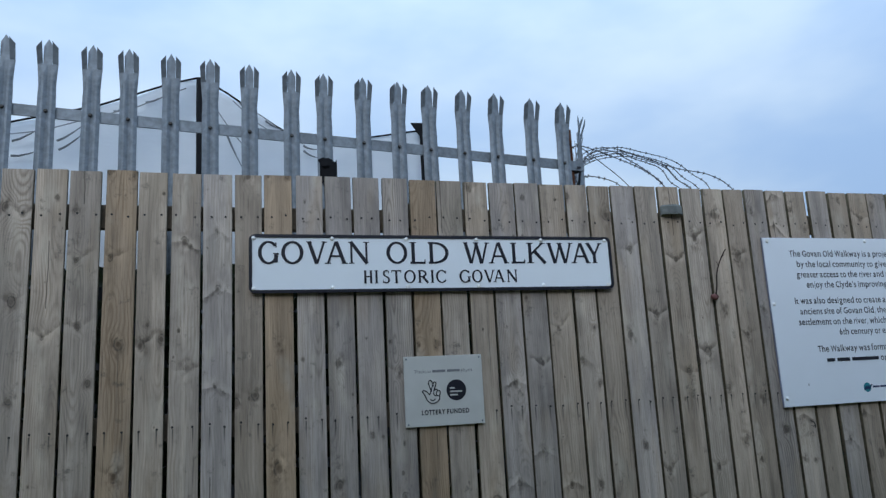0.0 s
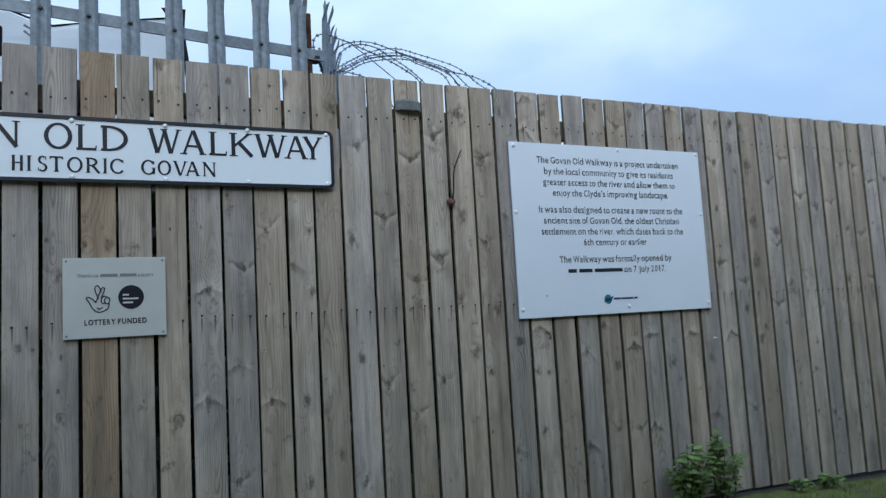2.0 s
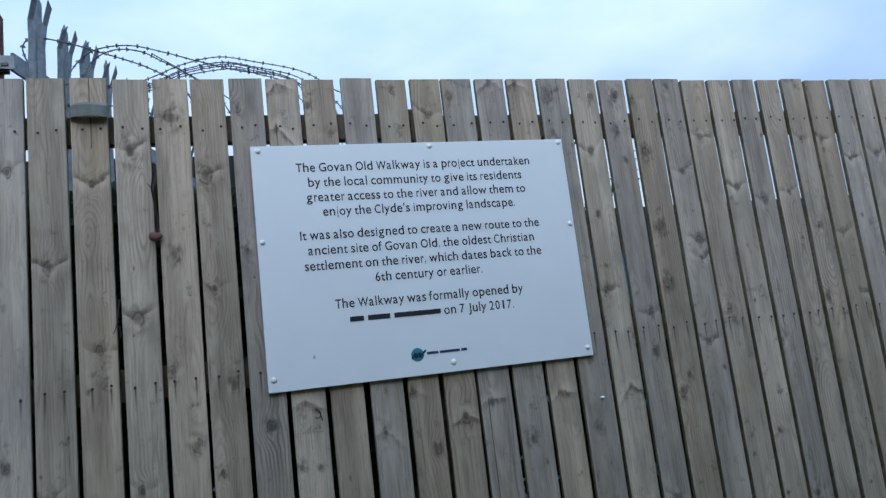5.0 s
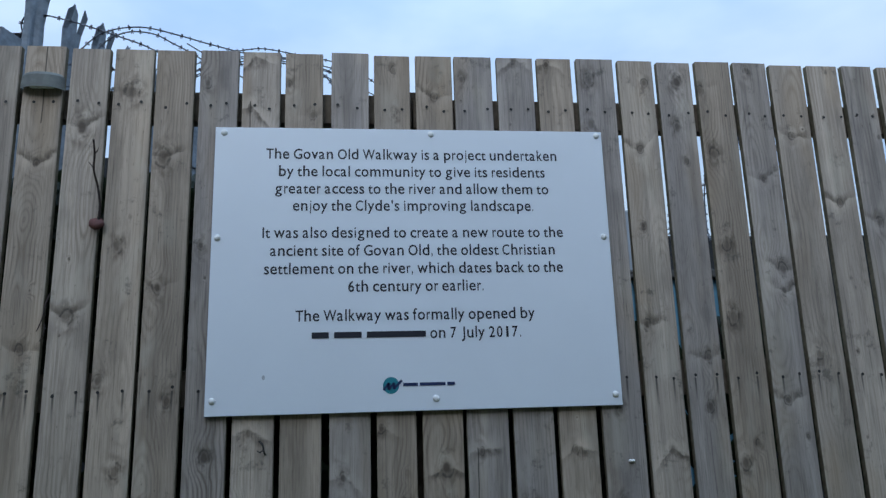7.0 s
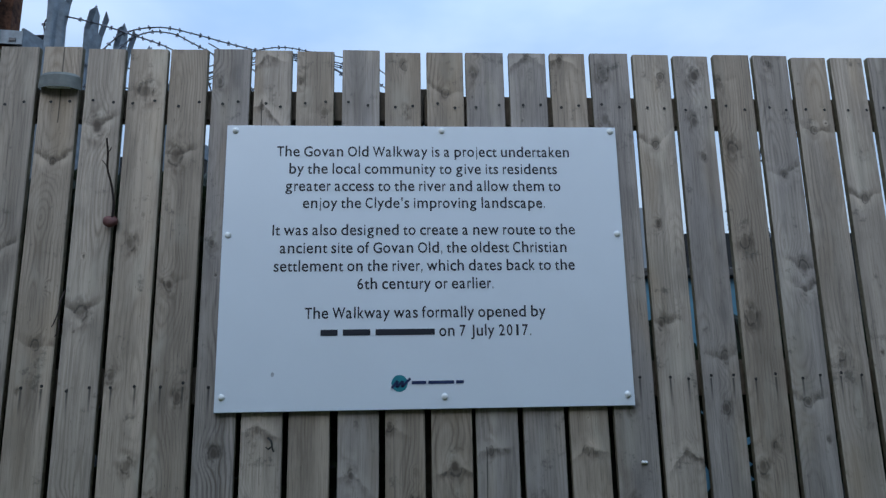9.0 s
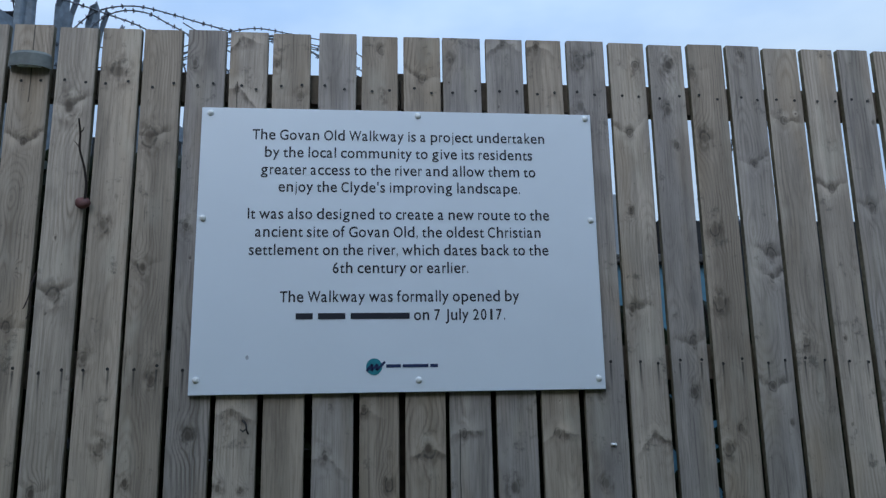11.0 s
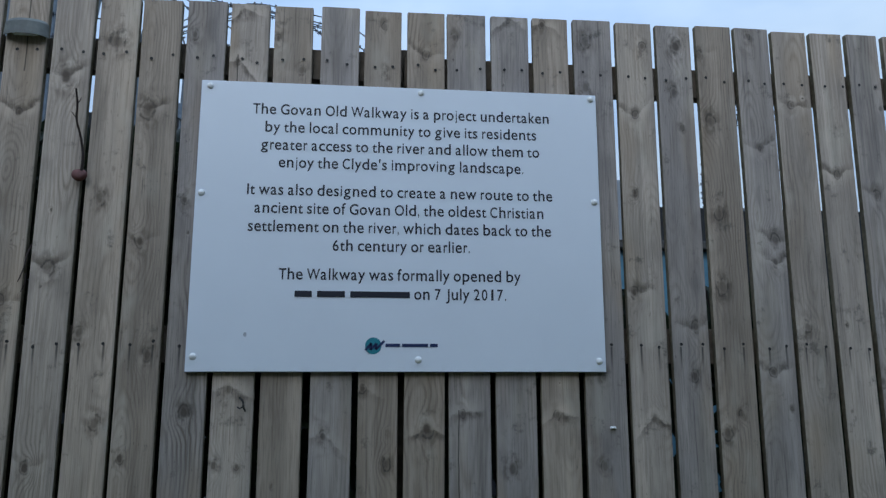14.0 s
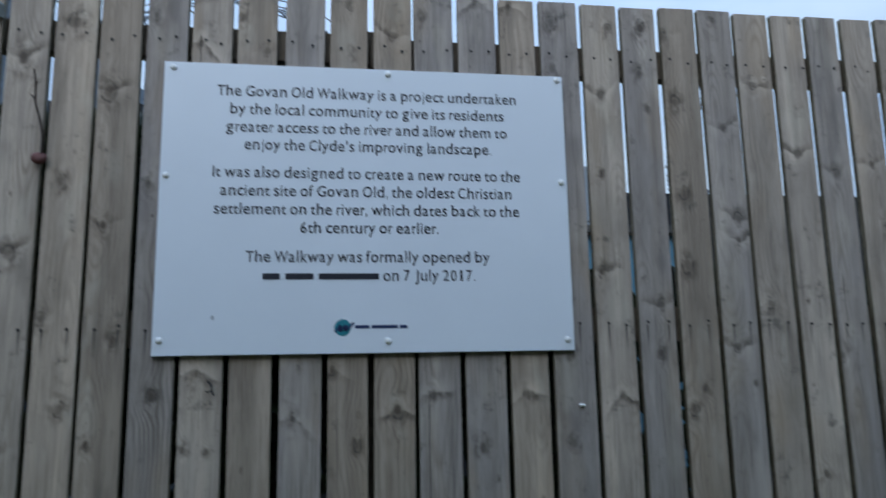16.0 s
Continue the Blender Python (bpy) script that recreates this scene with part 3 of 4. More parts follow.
WHORLS_G = [(4.049, 0.83, .011, 0.3), (4.074, 0.294, .011, 0.3), (4.09, 1.334, .010, 0.4), (4.205, 1.369, .008, 0.6), (4.289, 0.958, .009, 0.3),
            (4.305, 1.572, .010, 0.4), (4.307, 1.23, .009, 0), (4.402, 1.568, .007, 1), (4.415, 1.197, .007, 0.8), (4.475, 0.17, .008, 0.7),
            (4.485, 0.96, .008, 0.8), (4.521, 1.488, .008, 1), (4.624, 0.978, .010, 0.3), (4.66, 1.496, .009, 0.7), (4.791, 1.443, .013, 0.4)]
WHORLS = WHORLS_A + WHORLS_B + WHORLS_C + WHORLS_D + WHORLS_E + WHORLS_F + WHORLS_G
CRACKS = [(-0.592, 1.33, 1.56), (-0.49, 1.69, 1.82), (1.822, 1.60, 1.82), (2.345, 1.56, 1.67), (-0.07, 0.55, 0.75), (2.92, 0.30, 0.76), (0.79, 1.6, 1.82), (0.90, 1.65, 1.80)]
BROWN = (-0.376, 0.165, 0.714)
TANS = (-0.27, 0.058, 0.935, 1.27, 2.04, 2.49, 3.64, 2.72, 4.42, 5.3)
SILVERS = (-0.05, 0.275, 0.49, 1.16, 1.60, 2.6, 3.30, 3.53, 3.76, 4.1, 2.26, 2.95)

fence = thing("timber_fence", (1.8, FACE, 0), "tall weathered vertical board fence of grey softwood", "fence")
rng = random.Random(5)
nails = bmesh.new()
BOARDS = []
for a, b in zip(GAPS, GAPS[1:]):
    mid = (a + b) / 2
    gap = 0.0095 if mid < 1.72 else (0.0130 if mid < 3.60 else 0.0125 if mid < 3.95 else 0.0155)
    half = (b - a - gap) / 2 + rng.uniform(-0.0015, 0.001)
    top, low = TOP + rng.uniform(-0.004, 0.003), 0.012 + lie(mid) + rng.uniform(-0.004, 0.004)
    bm = bmesh.new()
    c = 0.0022
    outline = [(-half, c), (-half + c, 0), (half - c, 0), (half, c), (half, THICK - c), (half - c, THICK), (-half + c, THICK), (-half, THICK - c)]
    rings = []
    for z in (low, low + 0.6, top - 0.6, top - 0.0015):
        bow = rng.uniform(-0.0012, 0.0012)
        rings.append([bm.verts.new((x + bow, y, z + (rng.uniform(-0.001, 0.001) if z == top else 0))) for x, y in outline])
    for u, v in zip(rings, rings[1:]):
        for k in range(8):
            bm.faces.new((u[k], u[(k + 1) % 8], v[(k + 1) % 8], v[k]))
    bm.faces.new(rings[0][::-1])
    bm.faces.new(rings[-1])
    near = lambda group: any(a < q < b for q in group)
    mat = ORANGE if near(BROWN) else TAN if near(TANS) else SILVER if near(SILVERS) else rng.choice((GREY, GREY, GREY, SILVER, TAN) if mid < 3.3 else (SILVER, SILVER, GREY))
    me = mesh_of(bm, "board", mat)
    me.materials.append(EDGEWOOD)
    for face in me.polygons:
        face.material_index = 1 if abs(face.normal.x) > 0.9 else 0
    mine = [(x - mid, z, 1.15 * r, w) for x, z, r, w in WHORLS if a < x < b][:6]
    height = rng.uniform(0.05, 0.35)
    while len(mine) < 6:
        if -0.7 < mid < 4.9:
            mine.append((rng.uniform(-0.04, 0.04), rng.uniform(0.05, 0.32) if rng.random() < 0.4 else rng.uniform(0.4, 1.75), rng.uniform(0.002, 0.0045), 0.0))
        else:
            mine.append((rng.uniform(-0.03, 0.03), height, rng.uniform(0.005, 0.013), rng.choice((-0.8, -0.5, 0, 0.5, 0.9, 1.0))))
            height += rng.uniform(0.22, 0.42)
    cracks = [(x - mid, z0, z1) for x, z0, z1 in CRACKS if a < x < b] or [(9, 9, 9)]
    me.attributes.new("crack", "FLOAT_VECTOR", "POINT").data.foreach_set("vector", list(cracks[0]) * len(me.vertices))
    for key, value in zip(KNOT_KEYS, mine):
        me.attributes.new(key, "FLOAT_VECTOR", "POINT").data.foreach_set("vector", list(value[:3]) * len(me.vertices))
        me.attributes.new(key + "_wing", "FLOAT", "POINT").data.foreach_set("value", [value[3]] * len(me.vertices))
    n0, n1 = -0.026 + rng.uniform(-0.008, 0.008), 0.026 + rng.uniform(-0.008, 0.008)
    me.attributes.new("nail", "FLOAT_VECTOR", "POINT").data.foreach_set("vector", [n0, n1, 0.917] * len(me.vertices))
    ob = part("board", me, mat, fence, at=(mid, FACE + rng.uniform(-0.0015, 0.0015), 0))
    ob.rotation_euler = (0, radians(rng.uniform(-0.12, 0.12)), radians(rng.uniform(-0.7, 0.7)))
    BOARDS.append((mid, half))
    for zz in (1.655, 0.918):
        for nx in (n0, n1):
            m = Matrix.Translation((mid + nx, FACE - 0.0028, zz + rng.uniform(-0.008, 0.008))) @ pose(0, 0, 0, 90)
            bmesh.ops.create_circle(nails, cap_ends=True, segments=8, radius=0.0042, matrix=m)
part("nail_head", nails, NAIL, fence, "small dark rusted nail heads", kind="stuff")
BACK = FACE + THICK + 0.003
X0, X1 = GAPS[0], GAPS[-1]
for lo, hi in ((1.615, 1.700), (0.875, 0.965), (0.20, 0.29)):
    edges = [X0, 0.66, 2.776, 4.9, 7.0, 9.0, X1]
    for p, q in zip(edges, edges[1:]):
        if q <= p:
            continue
        dz = rng.uniform(-0.006, 0.006) if hi > 1 else 0
        part("rail", box(bmesh.new(), (p + 0.002, BACK, lo + dz), (q - 0.002, BACK + 0.038, hi + dz), 0.003), RAILWOOD, fence)
for p in (-1.46, 0.66, 2.776, 4.9, 7.0, 9.0):
    part("post", box(bmesh.new(), (p - 0.045, BACK + 0.041, -0.05), (p + 0.045, BACK + 0.13, 1.735), 0.004), RAILWOOD, fence)


# ---- signs ----
def stroke(bm, p, q, w, y, d):
    a, b = Vector(p), Vector(q)
    n = Vector((-(b - a).y, (b - a).x)).normalized() * w / 2
    prism(bm, [tuple(a + n), tuple(a - n), tuple(b - n), tuple(b + n)], y - d, y)


def bowl(bm, cx, cz, rx, rz, a0, a1, thick, thin, y, d):
    """A curved stroke that is thick at its sides and thin at top and foot."""
    n = 22
    outer, inner = [], []
    for i in range(n + 1):
        a = radians(a0 + (a1 - a0) * i / n)
        w = thin + (thick - thin) * abs(math.cos(a)) ** 1.3
        outer.append((cx + rx * math.cos(a), cz + rz * math.sin(a)))
        inner.append((cx + (rx - w) * math.cos(a), cz + (rz - w) * math.sin(a)))
    for i in range(n):
        prism(bm, [outer[i], outer[i + 1], inner[i + 1], inner[i]], y - d, y)


T, N = 0.158, 0.092  # thick and thin strokes, in cap heights


def letter(bm, ch, X, y, depth, place):
    """A roman capital with small serifs. Gives its width in cap heights."""
    count = [0]

    def at(p):
        return place(X + p[0], p[1])

    def line(p, q, w):
        count[0] += 1
        a, b = Vector(at(p)), Vector(at(q))
        stroke(bm, a, b, w * place.size, y, depth + 0.00004 * count[0])

    def foot(x, z, half=0.13):
        h = 0.022 if z < 0.5 else -0.022
        line((x - half, z + h), (x + half, z + h), 0.045)

    def arc(cx, cz, rx, rz, a0, a1, thick=T, thin=N):
        count[0] += 1
        c, s = at((cx, cz)), place.size
        bowl(bm, c[0], c[1], rx * s * place.wide, rz * s, a0, a1, thick * s, thin * s, y, depth + 0.00004 * count[0])

    if ch == "O":
        arc(0.47, 0.5, 0.47, 0.52, 0, 360)
        return 0.94
    if ch in "GC":
        arc(0.47, 0.5, 0.47, 0.52, 42, 322)
        line((0.80, 0.72), (0.80, 0.95), 0.05)
        if ch == "G":
            line((0.80, 0.06), (0.80, 0.42), T)
            foot(0.80, 0.44, 0.12)
        return 0.88
    if ch in "VA":
        up = ch == "V"
        e, f = (1, 0) if up else (0, 1)
        line((0.10, e), (0.42, f), T if up else N)
        line((0.76, e), (0.44, f), N if up else T)
        foot(0.10, e, 0.12), foot(0.77, e, 0.12)
        if not up:
            line((0.24, 0.34), (0.64, 0.34), N * 0.9)
        return 0.86
    if ch == "W":
        for p in (0.0, 0.46):
            line((0.08 + p, 1), (0.31 + p, 0), T)
            line((0.58 + p, 1), (0.33 + p, 0), N)
        foot(0.08, 1, 0.10), foot(0.55, 1, 0.12), foot(1.05, 1, 0.10)
        return 1.14
    if ch == "N":
        line((0.12, 0), (0.12, 1), N), line((0.72, 0), (0.72, 1), N), line((0.10, 1), (0.74, 0), T)
        foot(0.12, 0, 0.11), foot(0.72, 1, 0.11), foot(0.08, 1, 0.08)
        return 0.84
    if ch == "H":
        line((0.12, 0), (0.12, 1), T), line((0.68, 0), (0.68, 1), T), line((0.12, 0.52), (0.68, 0.52), N)
        for x in (0.12, 0.68):
            foot(x, 0, 0.12), foot(x, 1, 0.12)
        return 0.80
    if ch == "I":
        line((0.12, 0), (0.12, 1), T), foot(0.12, 0), foot(0.12, 1)
        return 0.24
    if ch == "L":
        line((0.12, 0), (0.12, 1), T), foot(0.12, 1), line((0.0, 0.035), (0.58, 0.035), N), line((0.56, 0.0), (0.58, 0.18), 0.05)
        return 0.60
    if ch == "T":
        line((0.36, 0), (0.36, 1), T), foot(0.36, 0), line((0.03, 0.965), (0.69, 0.965), N)
        line((0.04, 0.82), (0.04, 1.0), 0.05), line((0.68, 0.82), (0.68, 1.0), 0.05)
        return 0.72
    if ch == "D":
        line((0.12, 0), (0.12, 1), T), arc(0.30, 0.5, 0.54, 0.5, -90, 90), line((0.0, 0.036), (0.32, 0.036), N), line((0.0, 0.964), (0.32, 0.964), N)
        return 0.84
    if ch == "R":
        line((0.12, 0), (0.12, 1), T), foot(0.12, 0), arc(0.30, 0.73, 0.30, 0.27, -90, 90), line((0.0, 0.964), (0.32, 0.964), N)
        line((0.12, 0.49), (0.32, 0.49), N), line((0.34, 0.49), (0.68, 0.0), T)
        return 0.70
    if ch == "K":
        line((0.12, 0), (0.12, 1), T), foot(0.12, 0), foot(0.12, 1), line((0.66, 1), (0.16, 0.44), N), line((0.30, 0.60), (0.74, 0.0), T), foot(0.66, 1, 0.11)
        return 0.76
    if ch == "Y":
        line((0.38, 0), (0.38, 0.46), T), foot(0.38, 0), line((0.08, 1), (0.38, 0.42), T), line((0.68, 1), (0.39, 0.42), N), foot(0.08, 1, 0.11), foot(0.68, 1, 0.11)
        return 0.76
    if ch == "S":
        arc(0.28, 0.755, 0.25, 0.265, 50, 270, T * 0.9), arc(0.28, 0.26, 0.28, 0.28, -140, 90, T * 0.9)
        line((0.46, 0.78), (0.46, 0.98), 0.05), line((0.05, 0.03), (0.05, 0.25), 0.05)
        return 0.56
    return 0.4


class Place:
    def __init__(self, x, z, size, wide=1.0):
        self.x, self.z, self.size, self.wide = x, z, size, wide

    def __call__(self, u, v):
        return (self.x + u * self.size * self.wide, self.z + v * self.size)


def roman(spans, z, cap, y, depth):
    """A word in raised roman capitals, each letter filling its own stretch along the plate."""
    bm = bmesh.new()
    for ch, x0, x1 in spans:
        dry = bmesh.new()
        wide = letter(dry, ch, 0, 0, 0.001, Place(0, 0, 1))
        dry.free()
        letter(bm, ch, 0.0, y, depth, Place(x0, z, cap, (x1 - x0) / (wide * cap)))
    return bm


def street_sign():
    s = thing("street_nameplate", (0.78, 2.68, 1.371), "long white enamel street nameplate with black border and raised black capitals", "sign")
    x0, x1, z0, z1 = 0.057, 1.503, 1.371, 1.585
    front = 2.676
    bm = prism(bmesh.new(), rounded(x0, x1, z0, z1, 0.022), front, FACE - 0.003)
    part("plate", bm, WHITE, s)
    bm = bmesh.new()
    o, i = rounded(x0 - .001, x1 + .001, z0 - .001, z1 + .001, 0.023), rounded(x0 + 0.0105, x1 - 0.0105, z0 + 0.0105, z1 - 0.0105, 0.013)
    n = len(o)
    va = [[bm.verts.new((x, y, z)) for x, z in pts] for y, pts in ((front - 0.003, o), (front - 0.003, i), (front + 0.006, o), (front + 0.001, i))]
    for k in range(n):
        j = (k + 1) % n
        bm.faces.new((va[0][k], va[1][k], va[1][j], va[0][j]))
        bm.faces.new((va[0][j], va[2][j], va[2][k], va[0][k]))
        bm.faces.new((va[1][k], va[3][k], va[3][j], va[1][j]))
    bmesh.ops.recalc_face_normals(bm, faces=bm.faces)
    part("border", bm, INK, s, "raised black border")
    big, small = (1.477, 0.083), (1.402, 0.049)
    for spans, (z, cap) in (([("G", 0.088, 0.158), ("O", 0.170, 0.250), ("V", 0.262, 0.334), ("A", 0.329, 0.409), ("N", 0.415, 0.494)], big),
                            ([("O", 0.559, 0.640), ("L", 0.651, 0.711), ("D", 0.723, 0.804)], big),
                            ([("W", 0.866, 0.971), ("A", 0.969, 1.049), ("L", 1.062, 1.121), ("K", 1.131, 1.209), ("W", 1.219, 1.331), ("A", 1.324, 1.405), ("Y", 1.392, 1.461)], big),
                            ([("H", 0.471, 0.502), ("I", 0.512, 0.524), ("S", 0.541, 0.569), ("T", 0.574, 0.614), ("O", 0.624, 0.669), ("R", 0.678, 0.718), ("I", 0.729, 0.740), ("C", 0.749, 0.792)], small),
                            ([("G", 0.843, 0.886), ("O", 0.894, 0.937), ("V", 0.944, 0.988), ("A", 0.982, 1.028), ("N", 1.038, 1.083)], small)):
        part("lettering", roman(spans, z, cap, front, 0.0012), INK, s, "raised black capitals")
    for x in (0.072, 0.355, 0.638, 0.920, 1.193, 1.478):
        for z in (1.572, 1.387):
            part("screw_cap", dome(bmesh.new(), x, front, z, 0.0085, 0.005), CAP, s, smooth=True)
    return s


def info_sign():
    s = thing("information_board", (2.776, 2.68, 0.853), "white rectangular information board with dark grey printed text", "sign")
    x0, x1, z0, z1, front = 2.259, 3.293, 0.853, 1.590, 2.677
    part("panel", box(bmesh.new(), (x0, front, z0), (x1, FACE - 0.009, z1), 0.0008), PLASTIC, s)
    part("backing", box(bmesh.new(), (x0 - 0.0015, FACE - 0.0085, z0 - 0.0015), (x1 + 0.0015, FACE - 0.003, z1 + 0.0015)), EDGE, s, "thin dark edge of the board")
    y = front - 0.0006
    for text, a, b, z in (("The Govan Old Walkway is a project undertaken", 2.390, 3.162, 1.5045), ("by the local community to give its residents", 2.423, 3.127, 1.457),
                          ("greater access to the river and allow them to", 2.414, 3.134, 1.410), ("enjoy the Clyde's improving landscape.", 2.460, 3.090, 1.364),
                          ("It was also designed to create a new route to the", 2.385, 3.166, 1.292), ("ancient site of Govan Old, the oldest Christian", 2.405, 3.141, 1.245),
                          ("settlement on the river, which dates back to the", 2.391, 3.160, 1.198), ("6th century or earlier.", 2.601, 2.947, 1.1515),
                          ("The Walkway was formally opened by", 2.471, 3.078, 1.078), ("on 7 July 2017.", 2.806, 3.039, 1.031)):
        part("text_line", words(text, a, b, z, 0.0275, y), PRINT, s)
    for me in [c.data for c in s.children if c.name.startswith("text_line")]:
        if not me.materials:
            me.materials.append(PRINT)
    for a, b in ((2.511, 2.553), (2.566, 2.634), (2.647, 2.795)):
        part("text_bar", box(bmesh.new(), (a, y - 0.0004, 1.035), (b, y + 0.0002, 1.050)), PRINT, s)
    logo = bmesh.new()
    prism(logo, [(2.706 + 0.020 * math.cos(6.2832 * k / 32), 0.916 + 0.0205 * math.sin(6.2832 * k / 32)) for k in range(32)], y - 0.0002, y + 0.0004)
    part("logo_disc", logo, TEAL, s, "teal printed disc")
    wave = bmesh.new()
    for p, q in (((2.687, 0.905), (2.701, 0.922)), ((2.701, 0.922), (2.699, 0.906)), ((2.699, 0.906), (2.714, 0.922)), ((2.714, 0.922), (2.712, 0.907)), ((2.712, 0.907), (2.733, 0.928))):
        stroke(wave, p, q, 0.006, y - 0.0003, 0.0004)
    part("logo_stroke", wave, NAVY, s, "navy zigzag across the disc")
    for a, b in ((2.736, 2.772), (2.777, 2.841), (2.846, 2.865)):
        part("text_bar", box(bmesh.new(), (a, y - 0.0004, 0.9135), (b, y + 0.0002, 0.9213)), NAVY, s)
    smear = prism(bmesh.new(), [(2.396 + 0.004 * math.cos(0.7854 * k), 0.942 + 0.006 * math.sin(0.7854 * k)) for k in range(8)], y, y + 0.0004)
    part("scuff", smear, SMUDGE, s, "faint grey scuff on the board")
    for x, z in ((2.281, 1.575), (2.821, 1.577), (3.278, 1.578), (2.274, 1.293), (3.278, 1.293), (2.276, 0.889), (2.817, 0.882), (3.276, 0.880)):
        part("screw_cap", dome(bmesh.new(), x, front, z, 0.0085, 0.006), CAP, s, smooth=True)
    return s


def funded_sign():
    s = thing("funding_plaque", (0.76, 2.68, 0.870), "small brushed silver plaque with black print", "sign")
    x0, x1, z0, z1, front = 0.609, 0.913, 0.870, 1.126, 2.680
    part("panel", box(bmesh.new(), (x0, front, z0), (x1, FACE - 0.003, z1), 0.0008), BRUSHED, s)
    y = front - 0.0006
    for text, a, b, z, cap, mat in (("Thanks to", 0.648, 0.711, 1.064, 0.0115, FAINT), ("players", 0.829, 0.874, 1.064, 0.0115, FAINT)):
        me = words(text, a, b, z, cap, y)
        me.materials.append(mat)
        part("text_line", me, mat, s)
    for a, b in ((0.717, 0.768), (0.774, 0.824)):
        part("text_bar", box(bmesh.new(), (a, y - 0.0003, 1.065), (b, y + 0.0002, 1.074)), FAINT, s)
    me = words("LOTTERY FUNDED", 0.670, 0.853, 0.912, 0.0170, y, 0.034)
    me.materials.append(INK)
    part("text_line", me, INK, s)
    disc = bmesh.new()
    prism(disc, [(0.807 + 0.0385 * math.cos(6.2832 * k / 40), 0.997 + 0.0385 * math.sin(6.2832 * k / 40)) for k in range(40)], y - 0.0002, y + 0.0004)
    part("logo_disc", disc, INK, s, "black printed disc")
    for k, (a, b) in enumerate(((0.782, 0.800), (0.782, 0.829), (0.782, 0.812))):
        part("logo_bar", box(bmesh.new(), (a, y - 0.0006, 1.002 - 0.0125 * k), (b, y - 0.0001, 1.0075 - 0.0125 * k)), BRUSHED, s)
    emblem = bmesh.new()
    for points in ([(0.7110, y, 0.9940), (0.7010, y, 1.0220), (0.7030, y, 1.0340), (0.7100, y, 1.0360), (0.7160, y, 1.0250), (0.7190, y, 1.0140)],
                   [(0.7040, y, 0.9850), (0.7170, y, 1.0210), (0.7230, y, 1.0300), (0.7290, y, 1.0270), (0.7270, y, 1.0170), (0.7190, y, 0.9980)],
                   [(0.7030, y, 0.9830), (0.6950, y, 0.9930), (0.6830, y, 1.0000), (0.6750, y, 0.9970), (0.6810, y, 0.9890), (0.6870, y, 0.9780), (0.6930, y, 0.9650), (0.7080, y, 0.9530), (0.7260, y, 0.9550), (0.7390, y, 0.9650), (0.7420, y, 0.9790)],
                   [(0.7210, y, 0.9980), (0.7280, y, 1.0030), (0.7350, y, 0.9990), (0.7420, y, 0.9970), (0.7440, y, 0.9880), (0.7390, y, 0.9790), (0.7320, y, 0.9800), (0.7280, y, 0.9890), (0.7330, y, 0.9970)],
                   [(0.7200, y, 0.9960), (0.7190, y, 0.9850), (0.7250, y, 0.9790), (0.7310, y, 0.9820)],
                   [(0.7050, y, 0.9670), (0.7140, y, 0.9620), (0.7240, y, 0.9680)]):
        tube(emblem, glide(points, 5), 0.0019)
    part("logo_outline", emblem, INK, s, "black outline emblem")
    for x in (x0 + 0.01, x1 - 0.01):
        for z in (z0 + 0.01, z1 - 0.01):
            part("screw", dome(bmesh.new(), x, front, z, 0.0035, 0.003), GALV, s, smooth=True)
    return s


street_sign()
info_sign()
funded_sign()


# ---- small things on the boards ----
def fence_lamp():
    """A hooded grey cap fixed over one board, open below."""
    s = thing("fence_light", (1.82, 2.66, 1.69), "small grey half-round hooded light on a fence board", "lamp")
    bm = bmesh.new()
    n, r, cx = 18, 0.0545, 1.818
    rings = []
    for rr, z in ((r, 1.688), (r - 0.002, 1.722), (r - 0.008, 1.730), (r - 0.008, 1.7275), (r - 0.005, 1.720), (r - 0.003, 1.688)):
        rings.append([bm.verts.new((cx + rr * math.cos(math.pi * k / n), FACE - 0.003 - 0.55 * rr * math.sin(math.pi * k / n), z)) for k in range(n + 1)])
    for u, v in zip(rings, rings[1:] + rings[:1]):
        for k in range(n):
            bm.faces.new((u[k], u[k + 1], v[k + 1], v[k]))
    top = [bm.verts.new((cx + (r - 0.008) * math.cos(math.pi * k / n), FACE - 0.003 - 0.55 * (r - 0.008) * math.sin(math.pi * k / n), 1.7285)) for k in range(n + 1)]
    bm.faces.new(top)
    bmesh.ops.recalc_face_normals(bm, faces=bm.faces)
    part("hood", bm, LAMPGREY, s)
    part("lamp_insert", box(bmesh.new(), (cx - 0.03, FACE - 0.022, 1.692), (cx + 0.03, FACE - 0.004, 1.712), 0.004), PLASTIC, s, "small dull diffuser under the hood")
    return s


fence_lamp()

seal = thing("dried_stem", (1.975, 2.675, 1.33), "dry dark stem with a dull red seed head caught between boards", "twig")
part("stem", tube(bmesh.new(), glide([(1.990, 2.587, 1.518), (1.986, 2.612, 1.49), (1.980, 2.632, 1.455), (1.984, 2.655, 1.42), (1.988, 2.668, 1.375), (1.984, 2.677, 1.335)]), 0.0022, 0.0034), TWIG, seal)
for p, q in (((1.986, 2.612, 1.49), (1.997, 2.604, 1.502)), ((1.980, 2.632, 1.455), (1.968, 2.626, 1.474))):
    part("side_twig", tube(bmesh.new(), [Vector(p), (Vector(p) + Vector(q)) / 2 + Vector((0.002, 0, 0)), Vector(q)], 0.0018, 0.0008), TWIG, seal)
bm = bmesh.new()
